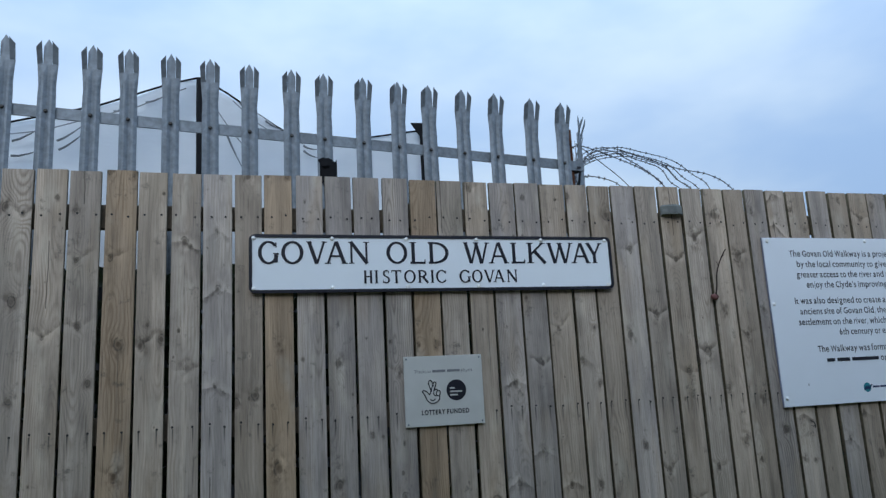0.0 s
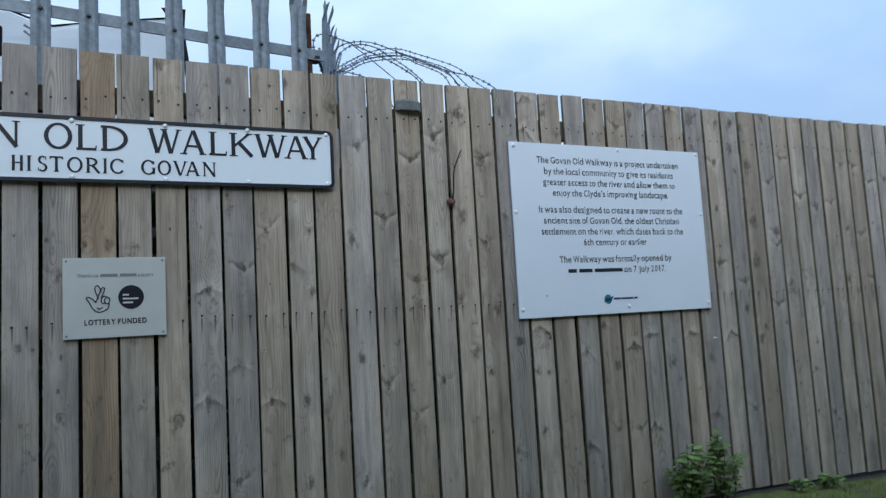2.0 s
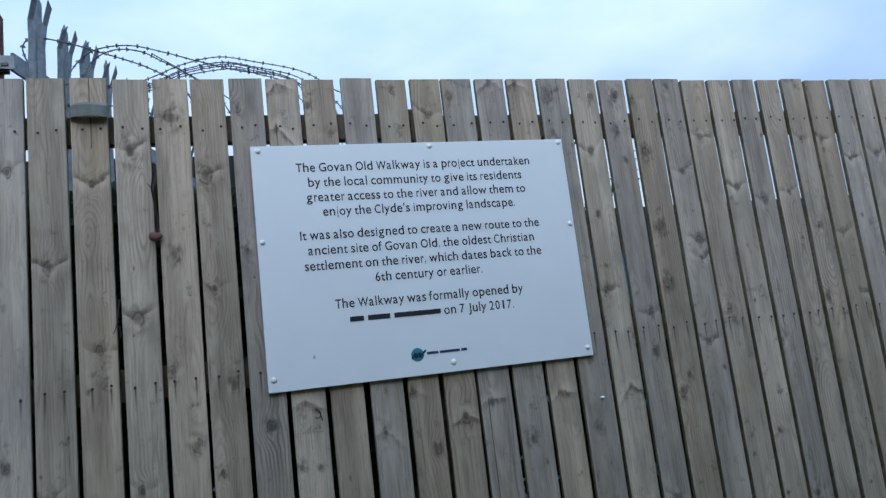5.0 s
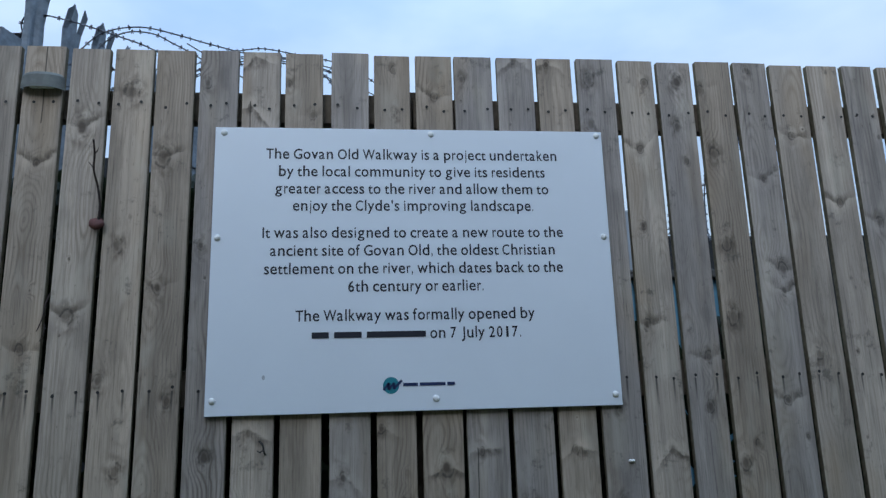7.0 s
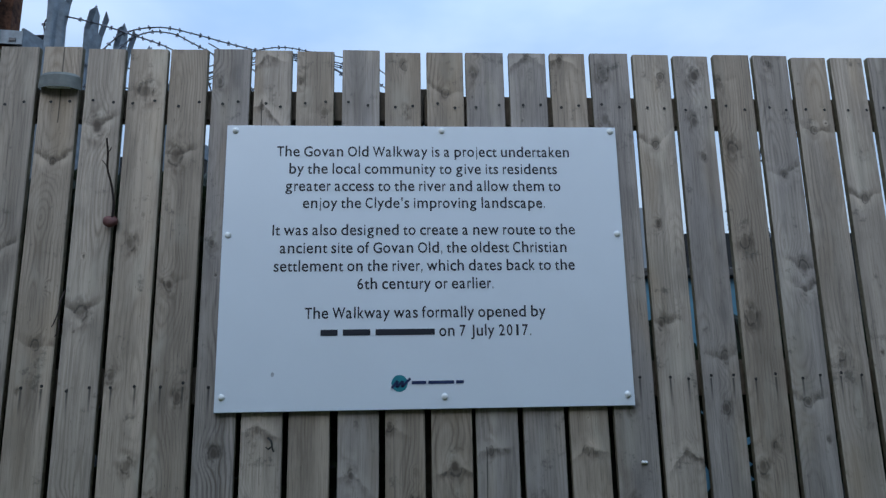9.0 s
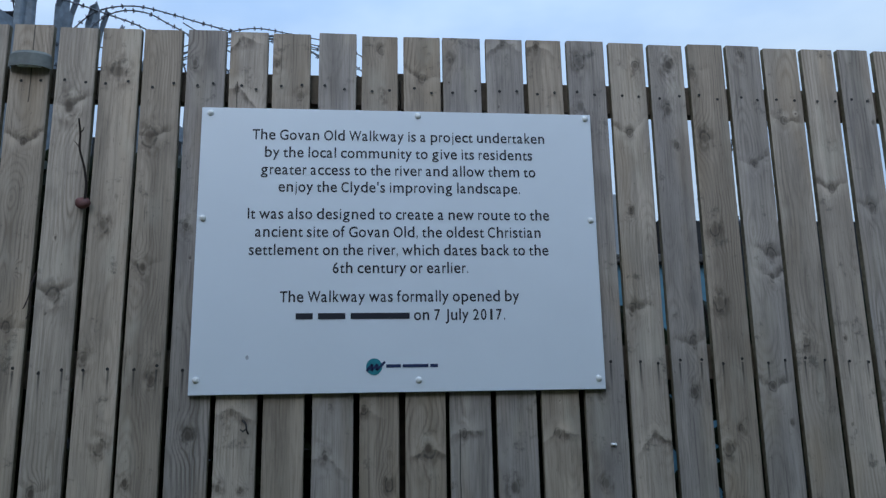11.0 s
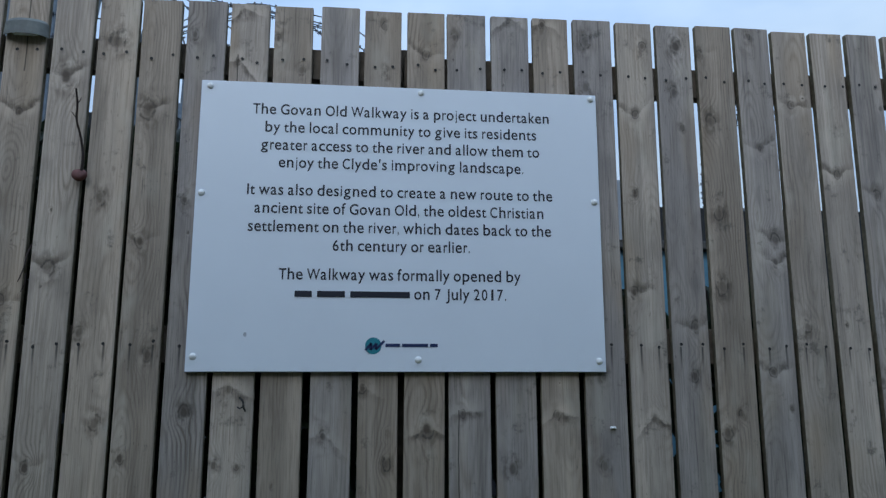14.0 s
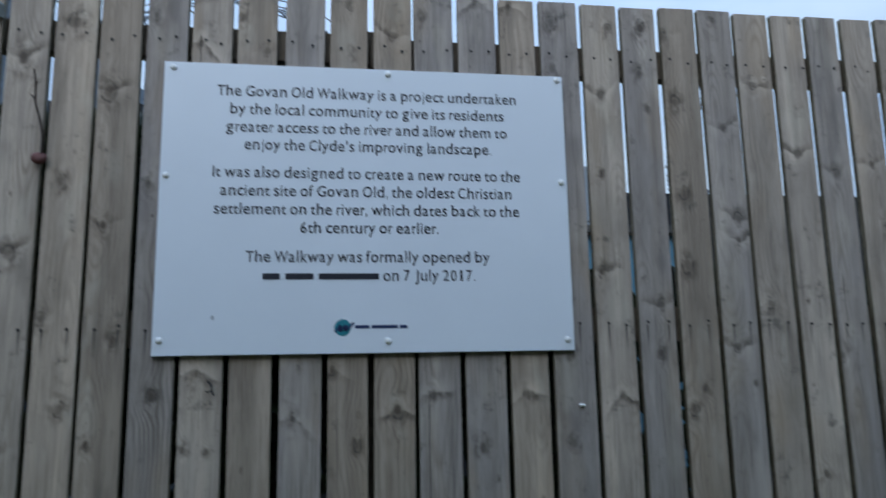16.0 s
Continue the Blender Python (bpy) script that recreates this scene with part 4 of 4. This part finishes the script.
bmesh.ops.create_icosphere(bm, subdivisions=3, radius=0.018, matrix=Matrix.Translation((1.980, 2.678, 1.329)) @ Matrix.Diagonal((1.05, 0.6, 0.85, 1)))
for v in bm.verts:
    v.co += 0.004 * noise.noise_vector(v.co * 60)
part("seed_head", bm, BERRY, seal, "dull red lumpy seed head", smooth=True)

pin = thing("wall_plug", (3.31, 2.68, 0.715), "two small white plastic pins in a board", "pin")
for x in (3.305, 3.312):
    part("pin_head", dome(bmesh.new(), x, FACE - 0.003, 0.715, 0.0042, 0.008), CAP, pin, smooth=True)


# ---- palisade fence behind ----
def pale_mesh(tall):
    """A W-section steel pale with a split, three-pointed, splayed head; foot at 0, tip at tall."""
    bm = bmesh.new()
    t = 0.0032
    cut = tall - 0.103
    rings = []
    for z, w, deep in ((0, 0.0325, 1.0), (tall - 0.245, 0.0325, 1.0), (tall - 0.185, 0.0308, 0.85), (tall - 0.145, 0.0335, 0.5), (cut, 0.0365, 0.15)):
        wave = [(-w, 0.007 * deep), (-w * 0.62, 0.0), (-w * 0.40, 0.0), (0, 0.007 * deep), (w * 0.40, 0.0), (w * 0.62, 0.0), (w, 0.007 * deep)]
        loop = wave + [(x, y + t) for x, y in reversed(wave)]
        rings.append([bm.verts.new((x, y - 0.001 * (1 - deep), z)) for x, y in loop])
    k = len(rings[0])
    for u, v in zip(rings, rings[1:]):
        for i in range(k):
            bm.faces.new((u[i], u[(i + 1) % k], v[(i + 1) % k], v[i]))
    bm.faces.new(rings[0][::-1])
    bm.faces.new(rings[-1])
    prism(bm, [(-0.0165, cut - 0.002), (0.0165, cut - 0.002), (0.0168, tall - 0.032), (0.0, tall), (-0.0168, tall - 0.032)], 0.0, 0.0022)
    for s in (-1, 1):
        bend = Matrix.Translation((0, 0.0, cut)) @ pose(0, 0, 0, 20, 0, 0) @ Matrix.Translation((0, 0.0, -cut))
        prism(bm, [(s * 0.0176, cut - 0.002), (s * 0.0365, cut - 0.002), (s * 0.0385, cut + 0.062), (s * 0.0182, cut + 0.086)], -0.0007, 0.0022, bend)
    bmesh.ops.recalc_face_normals(bm, faces=bm.faces)
    return mesh_of(bm, "pale", GALV)


def bolt_mesh():
    bm = bmesh.new()
    bmesh.ops.create_cone(bm, cap_ends=True, segments=10, radius1=0.0075, radius2=0.005, depth=0.007, matrix=pose(0, 0, 0, 90))
    return mesh_of(bm, "bolt", DARKSTEEL)


PALE, BOLT, PLANE = pale_mesh(2.30), bolt_mesh(), 2.945
palisade = thing("palisade_fence", (0.3, PLANE, 0), "galvanised steel palisade fence with split spiked tops", "fence")


def pale_at(x, y, tip, turn):
    p = part("pale", PALE, GALV, palisade, at=(x, y, tip - 2.30))
    p.rotation_euler = (0, radians(rng.uniform(-0.4, 0.4)), radians(turn))
    return p


def tip_at(x):
    return 2.283 - 0.0594 * (x - 1.463)


for k in range(-12, 17):
    x = 1.451 - 0.1527 * (16 - k)
    p = pale_at(x, PLANE - 0.016, tip_at(x) + rng.uniform(-0.004, 0.004), rng.uniform(-2, 2))
    b = part("bolt", BOLT, DARKSTEEL, p, at=(x, PLANE - 0.017, tip_at(x) - 0.295))
for k in range(9):
    s = 0.03 + 0.142 * k
    x, y = 1.60 + 0.38 * s, 3.03 + 0.925 * s
    p = pale_at(x, y, 2.275 - 0.10 * s + rng.uniform(-0.02, 0.01), (46 if k == 0 else 62) + rng.uniform(-4, 4))


def slab(bm, p, q, high, deep):
    """A bar from p to q, upright section high by deep."""
    p, q = Vector(p), Vector(q)
    d = (q - p).normalized()
    n = Vector((-d.y, d.x, 0)).normalized() * deep / 2
    u = Vector((0, 0, high / 2))
    vs = [bm.verts.new(c + a * n + b * u) for c in (p, q) for a, b in ((-1, -1), (1, -1), (1, 1), (-1, 1))]
    for f in ((0, 1, 2, 3), (7, 6, 5, 4), (0, 4, 5, 1), (1, 5, 6, 2), (2, 6, 7, 3), (3, 7, 4, 0)):
        bm.faces.new([vs[i] for i in f])
    bmesh.ops.recalc_face_normals(bm, faces=bm.faces)
    return bm


for drop in (0.295, 1.75):
    zl, zr = tip_at(-3.0) - drop, tip_at(1.56) - drop
    zm = tip_at(0.98) - drop
    part("rail", slab(bmesh.new(), (-3.0, PLANE + 0.004, zl), (0.979, PLANE + 0.004, zm), 0.045, 0.008), GALV, palisade)
    part("rail", slab(bmesh.new(), (0.975, PLANE + 0.013, zm), (1.565, PLANE + 0.013, zr), 0.045, 0.008), GALV, palisade)
    part("rail", slab(bmesh.new(), (1.553, PLANE + 0.03, zr + 0.012), (2.07, 4.15, zr - 0.1), 0.062, 0.010), GALV, palisade)
part("rail_slot", box(bmesh.new(), (1.527, PLANE + 0.0055, 1.970), (1.548, PLANE + 0.008, 1.981), 0.001), INK, palisade, "dark bolt slot in the rail end")
part("corner_post", box(bmesh.new(), (1.478, PLANE + 0.020, -0.05), (1.520, PLANE + 0.075, 2.165), 0.003), RUST, palisade, "rusted brown corner post")
bm = box(bmesh.new(), (1.518, PLANE + 0.020, 1.955), (1.545, PLANE + 0.045, 2.008), 0.003)
part("corner_bracket", bm, DARKSTEEL, palisade, "dark steel corner bracket")


# ---- razor wire ----
def strand(points, thing_, barbs=True, r=0.0026):
    line = glide(points, 10)
    bm = tube(bmesh.new(), line, r, sides=5)
    if barbs:
        run, last = 0.0, line[0]
        side = 0
        for i in range(1, len(line)):
            run += (line[i] - last).length
            last = line[i]
            if run > 0.026:
                run = 0.0
                side += 1
                d = (line[i] - line[i - 1]).normalized()
                a = d.orthogonal().normalized()
                a = Matrix.Rotation(1.1 * side, 3, d) @ a
                tube(bm, [line[i] - a * 0.0085, line[i] + a * 0.0085], 0.0021, 0.0021, 4)
                tube(bm, [line[i] + d * 0.004 + a * 0.006 + d.cross(a) * 0.004, line[i] + d * 0.004 - a * 0.006 - d.cross(a) * 0.004], 0.0019, 0.0019, 4)
    part("strand", bm, WIRE, thing_)


wire = thing("barbed_wire_coil", (2.0, 3.2, 0.0), "loose coils of barbed wire slung behind the fence top", "barbed wire")
strand([(1.64, 3.20, 1.98), (1.70, 3.25, 2.12), (1.77, 3.25, 2.172), (1.88, 3.25, 2.188), (2.00, 3.25, 2.162), (2.11, 3.25, 2.13), (2.27, 3.24, 2.085),
        (2.42, 3.20, 2.045), (2.53, 3.17, 1.96), (2.57, 3.15, 1.80), (2.54, 3.12, 1.55)], wire)
strand([(1.68, 3.22, 1.96), (1.74, 3.27, 2.125), (1.82, 3.27, 2.178), (1.91, 3.27, 2.175), (1.98, 3.27, 2.14), (2.07, 3.26, 2.085), (2.15, 3.25, 2.015), (2.22, 3.24, 1.92), (2.26, 3.2, 1.75)], wire)
for k, (x1, zt) in enumerate(((2.37, 2.185), (2.325, 2.172), (2.305, 2.165), (2.27, 2.156), (2.245, 2.145))):
    y = 3.25 + 0.02 * (k % 3 - 1)
    f = 3.75 / 3.25
    strand([(f * px, f * py, 0.992 + f * (pz - 0.992)) for px, py, pz in (
        (1.57, y - 0.10, zt - 0.17), (1.67, y - 0.03, zt - 0.095), (1.78, y, zt - 0.03), (1.91 + 0.01 * k, y, zt), (2.04, y, zt - 0.018),
        ((2.04 + x1) / 2 + 0.02, y, zt - 0.058), (x1 - 0.03, y, zt - 0.13), (x1 + 0.05, y - 0.02, zt - 0.21), (x1 + 0.10, y - 0.05, 1.72))], wire)
strand([(1.62, 3.14, 1.95), (1.570, 3.10, 2.05), (1.562, 3.08, 2.10), (1.60, 3.07, 2.125), (1.70, 3.10, 2.12), (1.83, 3.10, 2.078), (1.96, 3.10, 2.028), (2.07, 3.10, 1.95), (2.13, 3.1, 1.78)], wire)
strand([(1.92, 3.70, 2.37), (2.10, 3.74, 2.27), (2.26, 3.77, 2.165), (2.40, 3.78, 2.01)], wire, False, 0.0028)
strand([(1.63, 3.12, 1.97), (1.73, 3.2, 2.015), (1.88, 3.2, 1.975), (1.98, 3.2, 1.84)], wire)
strand([(1.66, 3.12, 1.90), (1.78, 3.2, 1.935), (1.92, 3.2, 1.90), (1.98, 3.2, 1.80)], wire)
strand([(2.50 + 0.035 * k / 2 + 0.02 * math.sin(k), 3.12 + 0.13 * math.cos(0.9 * k), 1.60 + 0.21 * math.sin(0.9 * k)) for k in range(90)], wire)

# ---- black rag on a pale ----
rag = thing("torn_black_rag", (0.381, 2.92, 1.93), "torn scrap of black rubber tied round a steel pale", "rag")
bm = bmesh.new()
rings = []
for j in range(7):
    z = 1.86 + 0.016 * j
    rings.append([bm.verts.new((0.381 + (0.037 + 0.006 * noise.noise((k, j, 1))) * math.cos(6.2832 * k / 16), 2.938 + 0.024 * math.sin(6.2832 * k / 16),
                                z + (0.018 * noise.noise((k * 1.7, 5, 2)) if j == 6 else 0))) for k in range(16)])
for u, v in zip(rings, rings[1:]):
    for k in range(16):
        bm.faces.new((u[k], u[(k + 1) % 16], v[(k + 1) % 16], v[k]))
part("wrap", bm, BLACKSHEET, rag)
bm = prism(bmesh.new(), [(0.335, 1.952), (0.352, 1.925), (0.385, 1.93), (0.36, 1.965)], 2.905, 2.910)
part("loose_flap", bm, BLACKSHEET, rag)


# ---- white sheeted frame behind the palisade ----
def profile(x):
    pts = [(-3.2, 2.10), (-1.17, 2.47), (-0.70, 2.60), (-0.34, 2.75), (-0.18, 2.80), (-0.04, 2.72), (0.12, 2.61), (0.27, 2.51), (0.50, 2.43), (0.73, 2.48), (1.10, 2.55)]
    for (a, za), (b, zb) in zip(pts, pts[1:]):
        if a <= x <= b:
            return za + (zb - za) * (x - a) / (b - a)
    return pts[-1][1]


shelter = thing("sheeted_shelter", (0.0, 4.1, 0.0), "white polythene sheeting draped over a black pole frame", "shelter")
bm = bmesh.new()
cols = []
for i in range(111):
    x = -3.2 + 4.3 * i / 110
    top = profile(x)
    col = []
    for j in range(31):
        f = j / 30
        z = top - f * (top - 1.72)
        fold = 0.035 * noise.noise((x * 2.0 + f * 1.6, f * 4.0, 1.0)) + 0.02 * math.sin(14 * (x + 0.18) * (1 - f) + 9 * f) * math.exp(-abs(x + 0.18) * 1.2)
        col.append(bm.verts.new((x, 4.1 + fold + 0.12 * f, z)))
    cols.append(col)
for a, b in zip(cols, cols[1:]):
    for j in range(30):
        bm.faces.new((a[j], b[j], b[j + 1], a[j + 1]))
ob = part("sheet", bm, SHEET, shelter, smooth=True)
mod = ob.modifiers.new("thickness", "SOLIDIFY")
mod.thickness = 0.002
part("top_cord", tube(bmesh.new(), [Vector((-3.2 + 4.3 * i / 110, 4.09, profile(-3.2 + 4.3 * i / 110) + 0.004)) for i in range(111)], 0.0055), BLACKSHEET, shelter, "black cord along the sheet edge")
for x, top in ((-0.172, 2.775), (1.10, 2.57)):
    bm = bmesh.new()
    rings = []
    for j in range(14):
        z = 0.2 + (top - 0.2) * j / 13
        rings.append([bm.verts.new((x + (0.023 + 0.008 * noise.noise((k * 0.7, j * 0.9, x))) * math.cos(6.2832 * k / 10), 4.05 + 0.028 * math.sin(6.2832 * k / 10), z)) for k in range(10)])
    for u, v in zip(rings, rings[1:]):
        for k in range(10):
            bm.faces.new((u[k], u[(k + 1) % 10], v[(k + 1) % 10], v[k]))
    bm.faces.new(rings[-1])
    part("pole", bm, BLACKSHEET, shelter, "pole wrapped in black polythene")
for pts in ([(1.10, 4.05, 2.56), (1.12, 4.02, 2.42), (1.14, 4.0, 2.22), (1.16, 4.0, 1.9), (1.17, 4.0, 1.5)],):
    part("guy_band", tube(bmesh.new(), glide(pts), 0.014), BLACKSHEET, shelter)
part("top_flap", prism(bmesh.new(), [(1.02, 2.575), (1.14, 2.58), (1.13, 2.44), (1.09, 2.47)], 4.03, 4.04), BLACKSHEET, shelter, "black flap at the pole top")
for x0, z0, x1, z1 in ((-1.17, 2.40, -0.75, 2.51), (-0.75, 2.51, -0.25, 2.72), (-0.15, 2.70, 0.12, 2.32), (0.0, 2.66, 0.25, 2.46)):
    a, b = Vector((x0, 4.055, z0)), Vector((x1, 4.055, z1))
    part("sheet_cord", tube(bmesh.new(), [a, (a + b) / 2 + Vector((0, 0, -0.02)), b], 0.0028), FAINT, shelter)
CREASE_SHADE = plain("painted_crease_shade", (0.16, 0.17, 0.18), 0.7, 0, 0.3, 30)
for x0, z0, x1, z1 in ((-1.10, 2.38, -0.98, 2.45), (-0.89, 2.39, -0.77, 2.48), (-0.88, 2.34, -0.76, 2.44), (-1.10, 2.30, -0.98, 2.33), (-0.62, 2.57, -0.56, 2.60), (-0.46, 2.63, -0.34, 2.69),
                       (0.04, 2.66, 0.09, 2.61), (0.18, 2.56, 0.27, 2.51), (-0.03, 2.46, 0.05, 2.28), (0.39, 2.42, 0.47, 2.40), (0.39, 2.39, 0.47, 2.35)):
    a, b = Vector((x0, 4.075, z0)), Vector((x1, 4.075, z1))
    part("fold_shade", tube(bmesh.new(), [a, a.lerp(b, 0.3) + Vector((0, 0, -0.008)), a.lerp(b, 0.7) + Vector((0, 0, -0.006)), b], 0.0065, 0.0022), CREASE_SHADE, shelter, "dark tube drawn as the shade in a sheet fold")


# ---- plain walls: a yard wall behind the fence, an added wall across the path ----
GAPBACK = plain("near_black_gap_backing", (0.016, 0.016, 0.017), 0.9, 0, 0.4, 9, 0.004)
SKYBLOCK = plain("dark_sky_blocker", (0.05, 0.043, 0.038), 0.9, 0, 0.3, 12, 0.004)
bm = box(bmesh.new(), (-7.0, 4.45, -0.05), (3.32, 4.65, 2.14), 0.01)
ob = tagged(new("wall_gap_backing", mesh_of(bm, "wall_gap_backing", GAPBACK)), "near-black wall added behind the fences to keep board gaps dark", "wall", kind="structure")
bm = box(bmesh.new(), (3.33, 4.45, -0.05), (4.18, 4.65, 1.87), 0.01)
ob = tagged(new("wall_yard_2", mesh_of(bm, "wall_yard_2", SHED)), "lower grey clad yard wall behind the fence", "wall", kind="structure")
bm = box(bmesh.new(), (4.19, 4.45, -0.05), (14.0, 4.65, 1.73), 0.01)
ob = tagged(new("wall_gap_backing_3", mesh_of(bm, "wall_gap_backing_3", GAPBACK)), "lowest stretch of the near-black wall added to darken the gaps", "wall", kind="structure")
bm = box(bmesh.new(), (-12.0, -0.68, -0.25), (16.0, -0.43, 2.9), 0.01)
ob = tagged(new("wall_sky_blocker", mesh_of(bm, "wall_sky_blocker", SKYBLOCK)), "unseen dark wall added along the path to shade the lower fence", "wall", kind="structure")
drum = thing("blue_container", (4.1, 4.1, 0.0), "faded blue steel container standing in the yard", "container")
for i in range(6):
    part("side_rib", box(bmesh.new(), (3.78 + 0.1 * i, 4.02 + (0.0 if i % 2 else 0.025), 0.0), (3.875 + 0.1 * i, 4.30, 1.42), 0.004), BLUE, drum)
part("top_rail", box(bmesh.new(), (3.77, 4.0, 1.422), (4.39, 4.32, 1.46), 0.006), DARKSTEEL, drum, "dark top rail")


# ---- weeds along the fence foot ----
def leaf(bm, at, way, up, long, wide):
    """A toothed leaf folded along its middle."""
    way, up = way.normalized(), up.normalized()
    side = way.cross(up).normalized()
    up = side.cross(way)
    spine = [bm.verts.new(at + way * long * f - up * long * 0.25 * f * f) for f in (0, 0.35, 0.7, 1)]
    for s in (-1, 1):
        rim = [bm.verts.new(at + way * long * f + side * s * wide * w + up * wide * 0.35 - up * long * 0.25 * f * f) for f, w in ((0.15, 0.62), (0.42, 1.0), (0.72, 0.62))]
        bm.faces.new((spine[0], spine[1], rim[1], rim[0]) if s > 0 else (spine[0], rim[0], rim[1], spine[1]))
        bm.faces.new((spine[1], spine[2], rim[2], rim[1]) if s > 0 else (spine[1], rim[1], rim[2], spine[2]))
        bm.faces.new((spine[2], spine[3], rim[2]) if s > 0 else (spine[2], rim[2], spine[3]))


def weed(x, y, tall, spread, stems, seed, label):
    r = random.Random(seed)
    w = thing("weed", (x, y, lie(x)), label, "weed", "weeds at the fence foot")
    leaves, stalks = bmesh.new(), bmesh.new()
    for i in range(stems):
        a = r.uniform(-1, 1)
        top = Vector((x + a * spread, y + r.uniform(-0.09, 0.04), lie(x) + tall * r.uniform(0.55, 1.0) * (1 - 0.35 * abs(a))))
        foot = Vector((x + a * spread * 0.45, y + r.uniform(-0.02, 0.02), lie(x) - 0.01))
        line = glide([foot, foot.lerp(top, 0.5) + Vector((r.uniform(-.02, .02), r.uniform(-.02, .02), 0.02)), top], 5)
        tube(stalks, line, 0.0022, 0.001, 4)
        for p in line[2:]:
            for k in range(r.randint(1, 3)):
                b = r.uniform(0, 6.2832)
                way = Vector((math.cos(b), math.sin(b), r.uniform(-0.2, 0.6)))
                size = r.uniform(0.022, 0.046) * (0.6 + 0.4 * min(1.0, tall / 0.3))
                leaf(leaves, p + way * 0.006, way, Vector((0, -0.3, 1)), size, size * 0.42)
    part("stem", stalks, TWIG, w, "thin brown stems", kind="stuff")
    part("foliage", leaves, LEAF, w, kind="stuff")


weed(3.00, 2.60, 0.30, 0.12, 16, 11, "bushy green nettle-like weed at the foot of the fence")
weed(3.19, 2.61, 0.33, 0.10, 9, 12, "low green weed at the foot of the fence")
weed(3.84, 2.60, 0.075, 0.035, 5, 13, "small pale green weed at the foot of the fence")
weed(3.69, 2.63, 0.05, 0.03, 3, 14, "small dark weed at the foot of the fence")
weed(2.10, 2.61, 0.10, 0.06, 6, 15, "small green weed at the foot of the fence")

kerb = thing("edging_strip", (6.5, 2.64, 0.0), "pale concrete edging strip at the fence foot", "edging")
for i in range(6):
    part("edging_block", box(bmesh.new(), (4.75 + 0.9 * i, 2.625, lie(4.75 + 0.9 * i) - 0.06), (5.64 + 0.9 * i, 2.675, lie(5.2 + 0.9 * i) + 0.010), 0.006), STONE, kerb)

grass = bmesh.new()
r = random.Random(3)
for i in range(9000):
    x, y = r.uniform(1.5, 8.5), 2.58 - abs(r.gauss(0, 0.55))
    if noise.noise((x * 2, y * 2, 7)) < -0.12:
        continue
    h, a = r.uniform(0.008, 0.028), r.uniform(0, 6.2832)
    dx, dy = 0.0018 * math.cos(a), 0.0018 * math.sin(a)
    lx, ly = r.uniform(-0.012, 0.012), r.uniform(-0.012, 0.012)
    z = lie(x) - 0.012
    grass.faces.new([grass.verts.new(q) for q in ((x - dx, y - dy, z), (x + dx, y + dy, z), (x + lx, y + ly, z + h + 0.012))])
tagged(new("grass", mesh_of(grass, "grass", BLADE)), "short mossy grass in front of the fence", "grass", kind="stuff")


# ---- ivy and bramble between the two fences ----
IVY = leaf_material("dark_ivy_leaf", (0.010, 0.016, 0.008), (0.030, 0.045, 0.016))
ivy = bmesh.new()
r = random.Random(21)
for i in range(10500):
    x = r.uniform(-2.6, 7.2) if i < 7000 else r.uniform(1.2, 3.4)
    high = 1.47 if x < 3.25 else 1.05
    high += 0.10 * noise.noise((x * 3.1, 0.3, 9))
    z = lie(x) + (high - lie(x)) * math.sqrt(r.random())
    a, size = r.uniform(0, 6.2832), r.uniform(0.05, 0.085)
    at = Vector((x, r.uniform(2.80, 2.895), z))
    leaf(ivy, at, Vector((math.cos(a), r.uniform(-0.25, 0.25), math.sin(a))), Vector((r.uniform(-0.3, 0.3), -1, 0.25)), size, size * 0.5)
bed = thing("ivy_thicket", (1.0, 2.85, 0.0), "dense dark ivy and bramble between the two fences", "ivy", kind="stuff")
part("ivy_foliage", ivy, IVY, bed, kind="stuff")
stems = bmesh.new()
for i in range(60):
    x = r.uniform(-2.4, 4.5)
    y0 = r.uniform(2.80, 2.90)
    tall = 1.40 if x < 3.25 else 1.0
    if r.random() < 0.25 and x > 3.0:
        tall = 1.55
    tube(stems, glide([(x, y0, lie(x) - 0.03), (x + r.uniform(-.08, .08), r.uniform(2.80, 2.90), tall * 0.35), (x + r.uniform(-.15, .15), r.uniform(2.80, 2.90), tall * 0.7), (x + r.uniform(-.22, .22), r.uniform(2.80, 2.90), tall * r.uniform(0.8, 1.0))], 6), 0.004, 0.0015, 5)
part("ivy_stem", stems, TWIG, bed, "thin woody stems", kind="stuff")


# ---- small marks and bits on the boards ----
hook = thing("bent_nail", (2.396, 2.686, 0.77), "small black bent nail sticking out of a board", "nail")
part("shank", tube(bmesh.new(), glide([(2.388, 2.690, 0.792), (2.398, 2.680, 0.783), (2.401, 2.678, 0.768), (2.404, 2.684, 0.760)], 5), 0.0026, 0.002), NAIL, hook)
part("spur", tube(bmesh.new(), [Vector((2.400, 2.679, 0.772)), Vector((2.392, 2.679, 0.766)), Vector((2.385, 2.684, 0.770))], 0.0022, 0.0014), NAIL, hook)
tendril = thing("tendril", (1.872, 2.686, 1.10), "thin dry tendril poking out between two boards", "twig")
part("shoot", tube(bmesh.new(), glide([(1.874, 2.705, 1.16), (1.872, 2.688, 1.13), (1.870, 2.684, 1.10), (1.863, 2.683, 1.075), (1.858, 2.684, 1.065)], 5), 0.0024, 0.001), TWIG, tendril)
part("shoot", tube(bmesh.new(), glide([(1.872, 2.690, 1.085), (1.876, 2.683, 1.06), (1.868, 2.682, 1.04)], 5), 0.0018, 0.0008), TWIG, tendril)
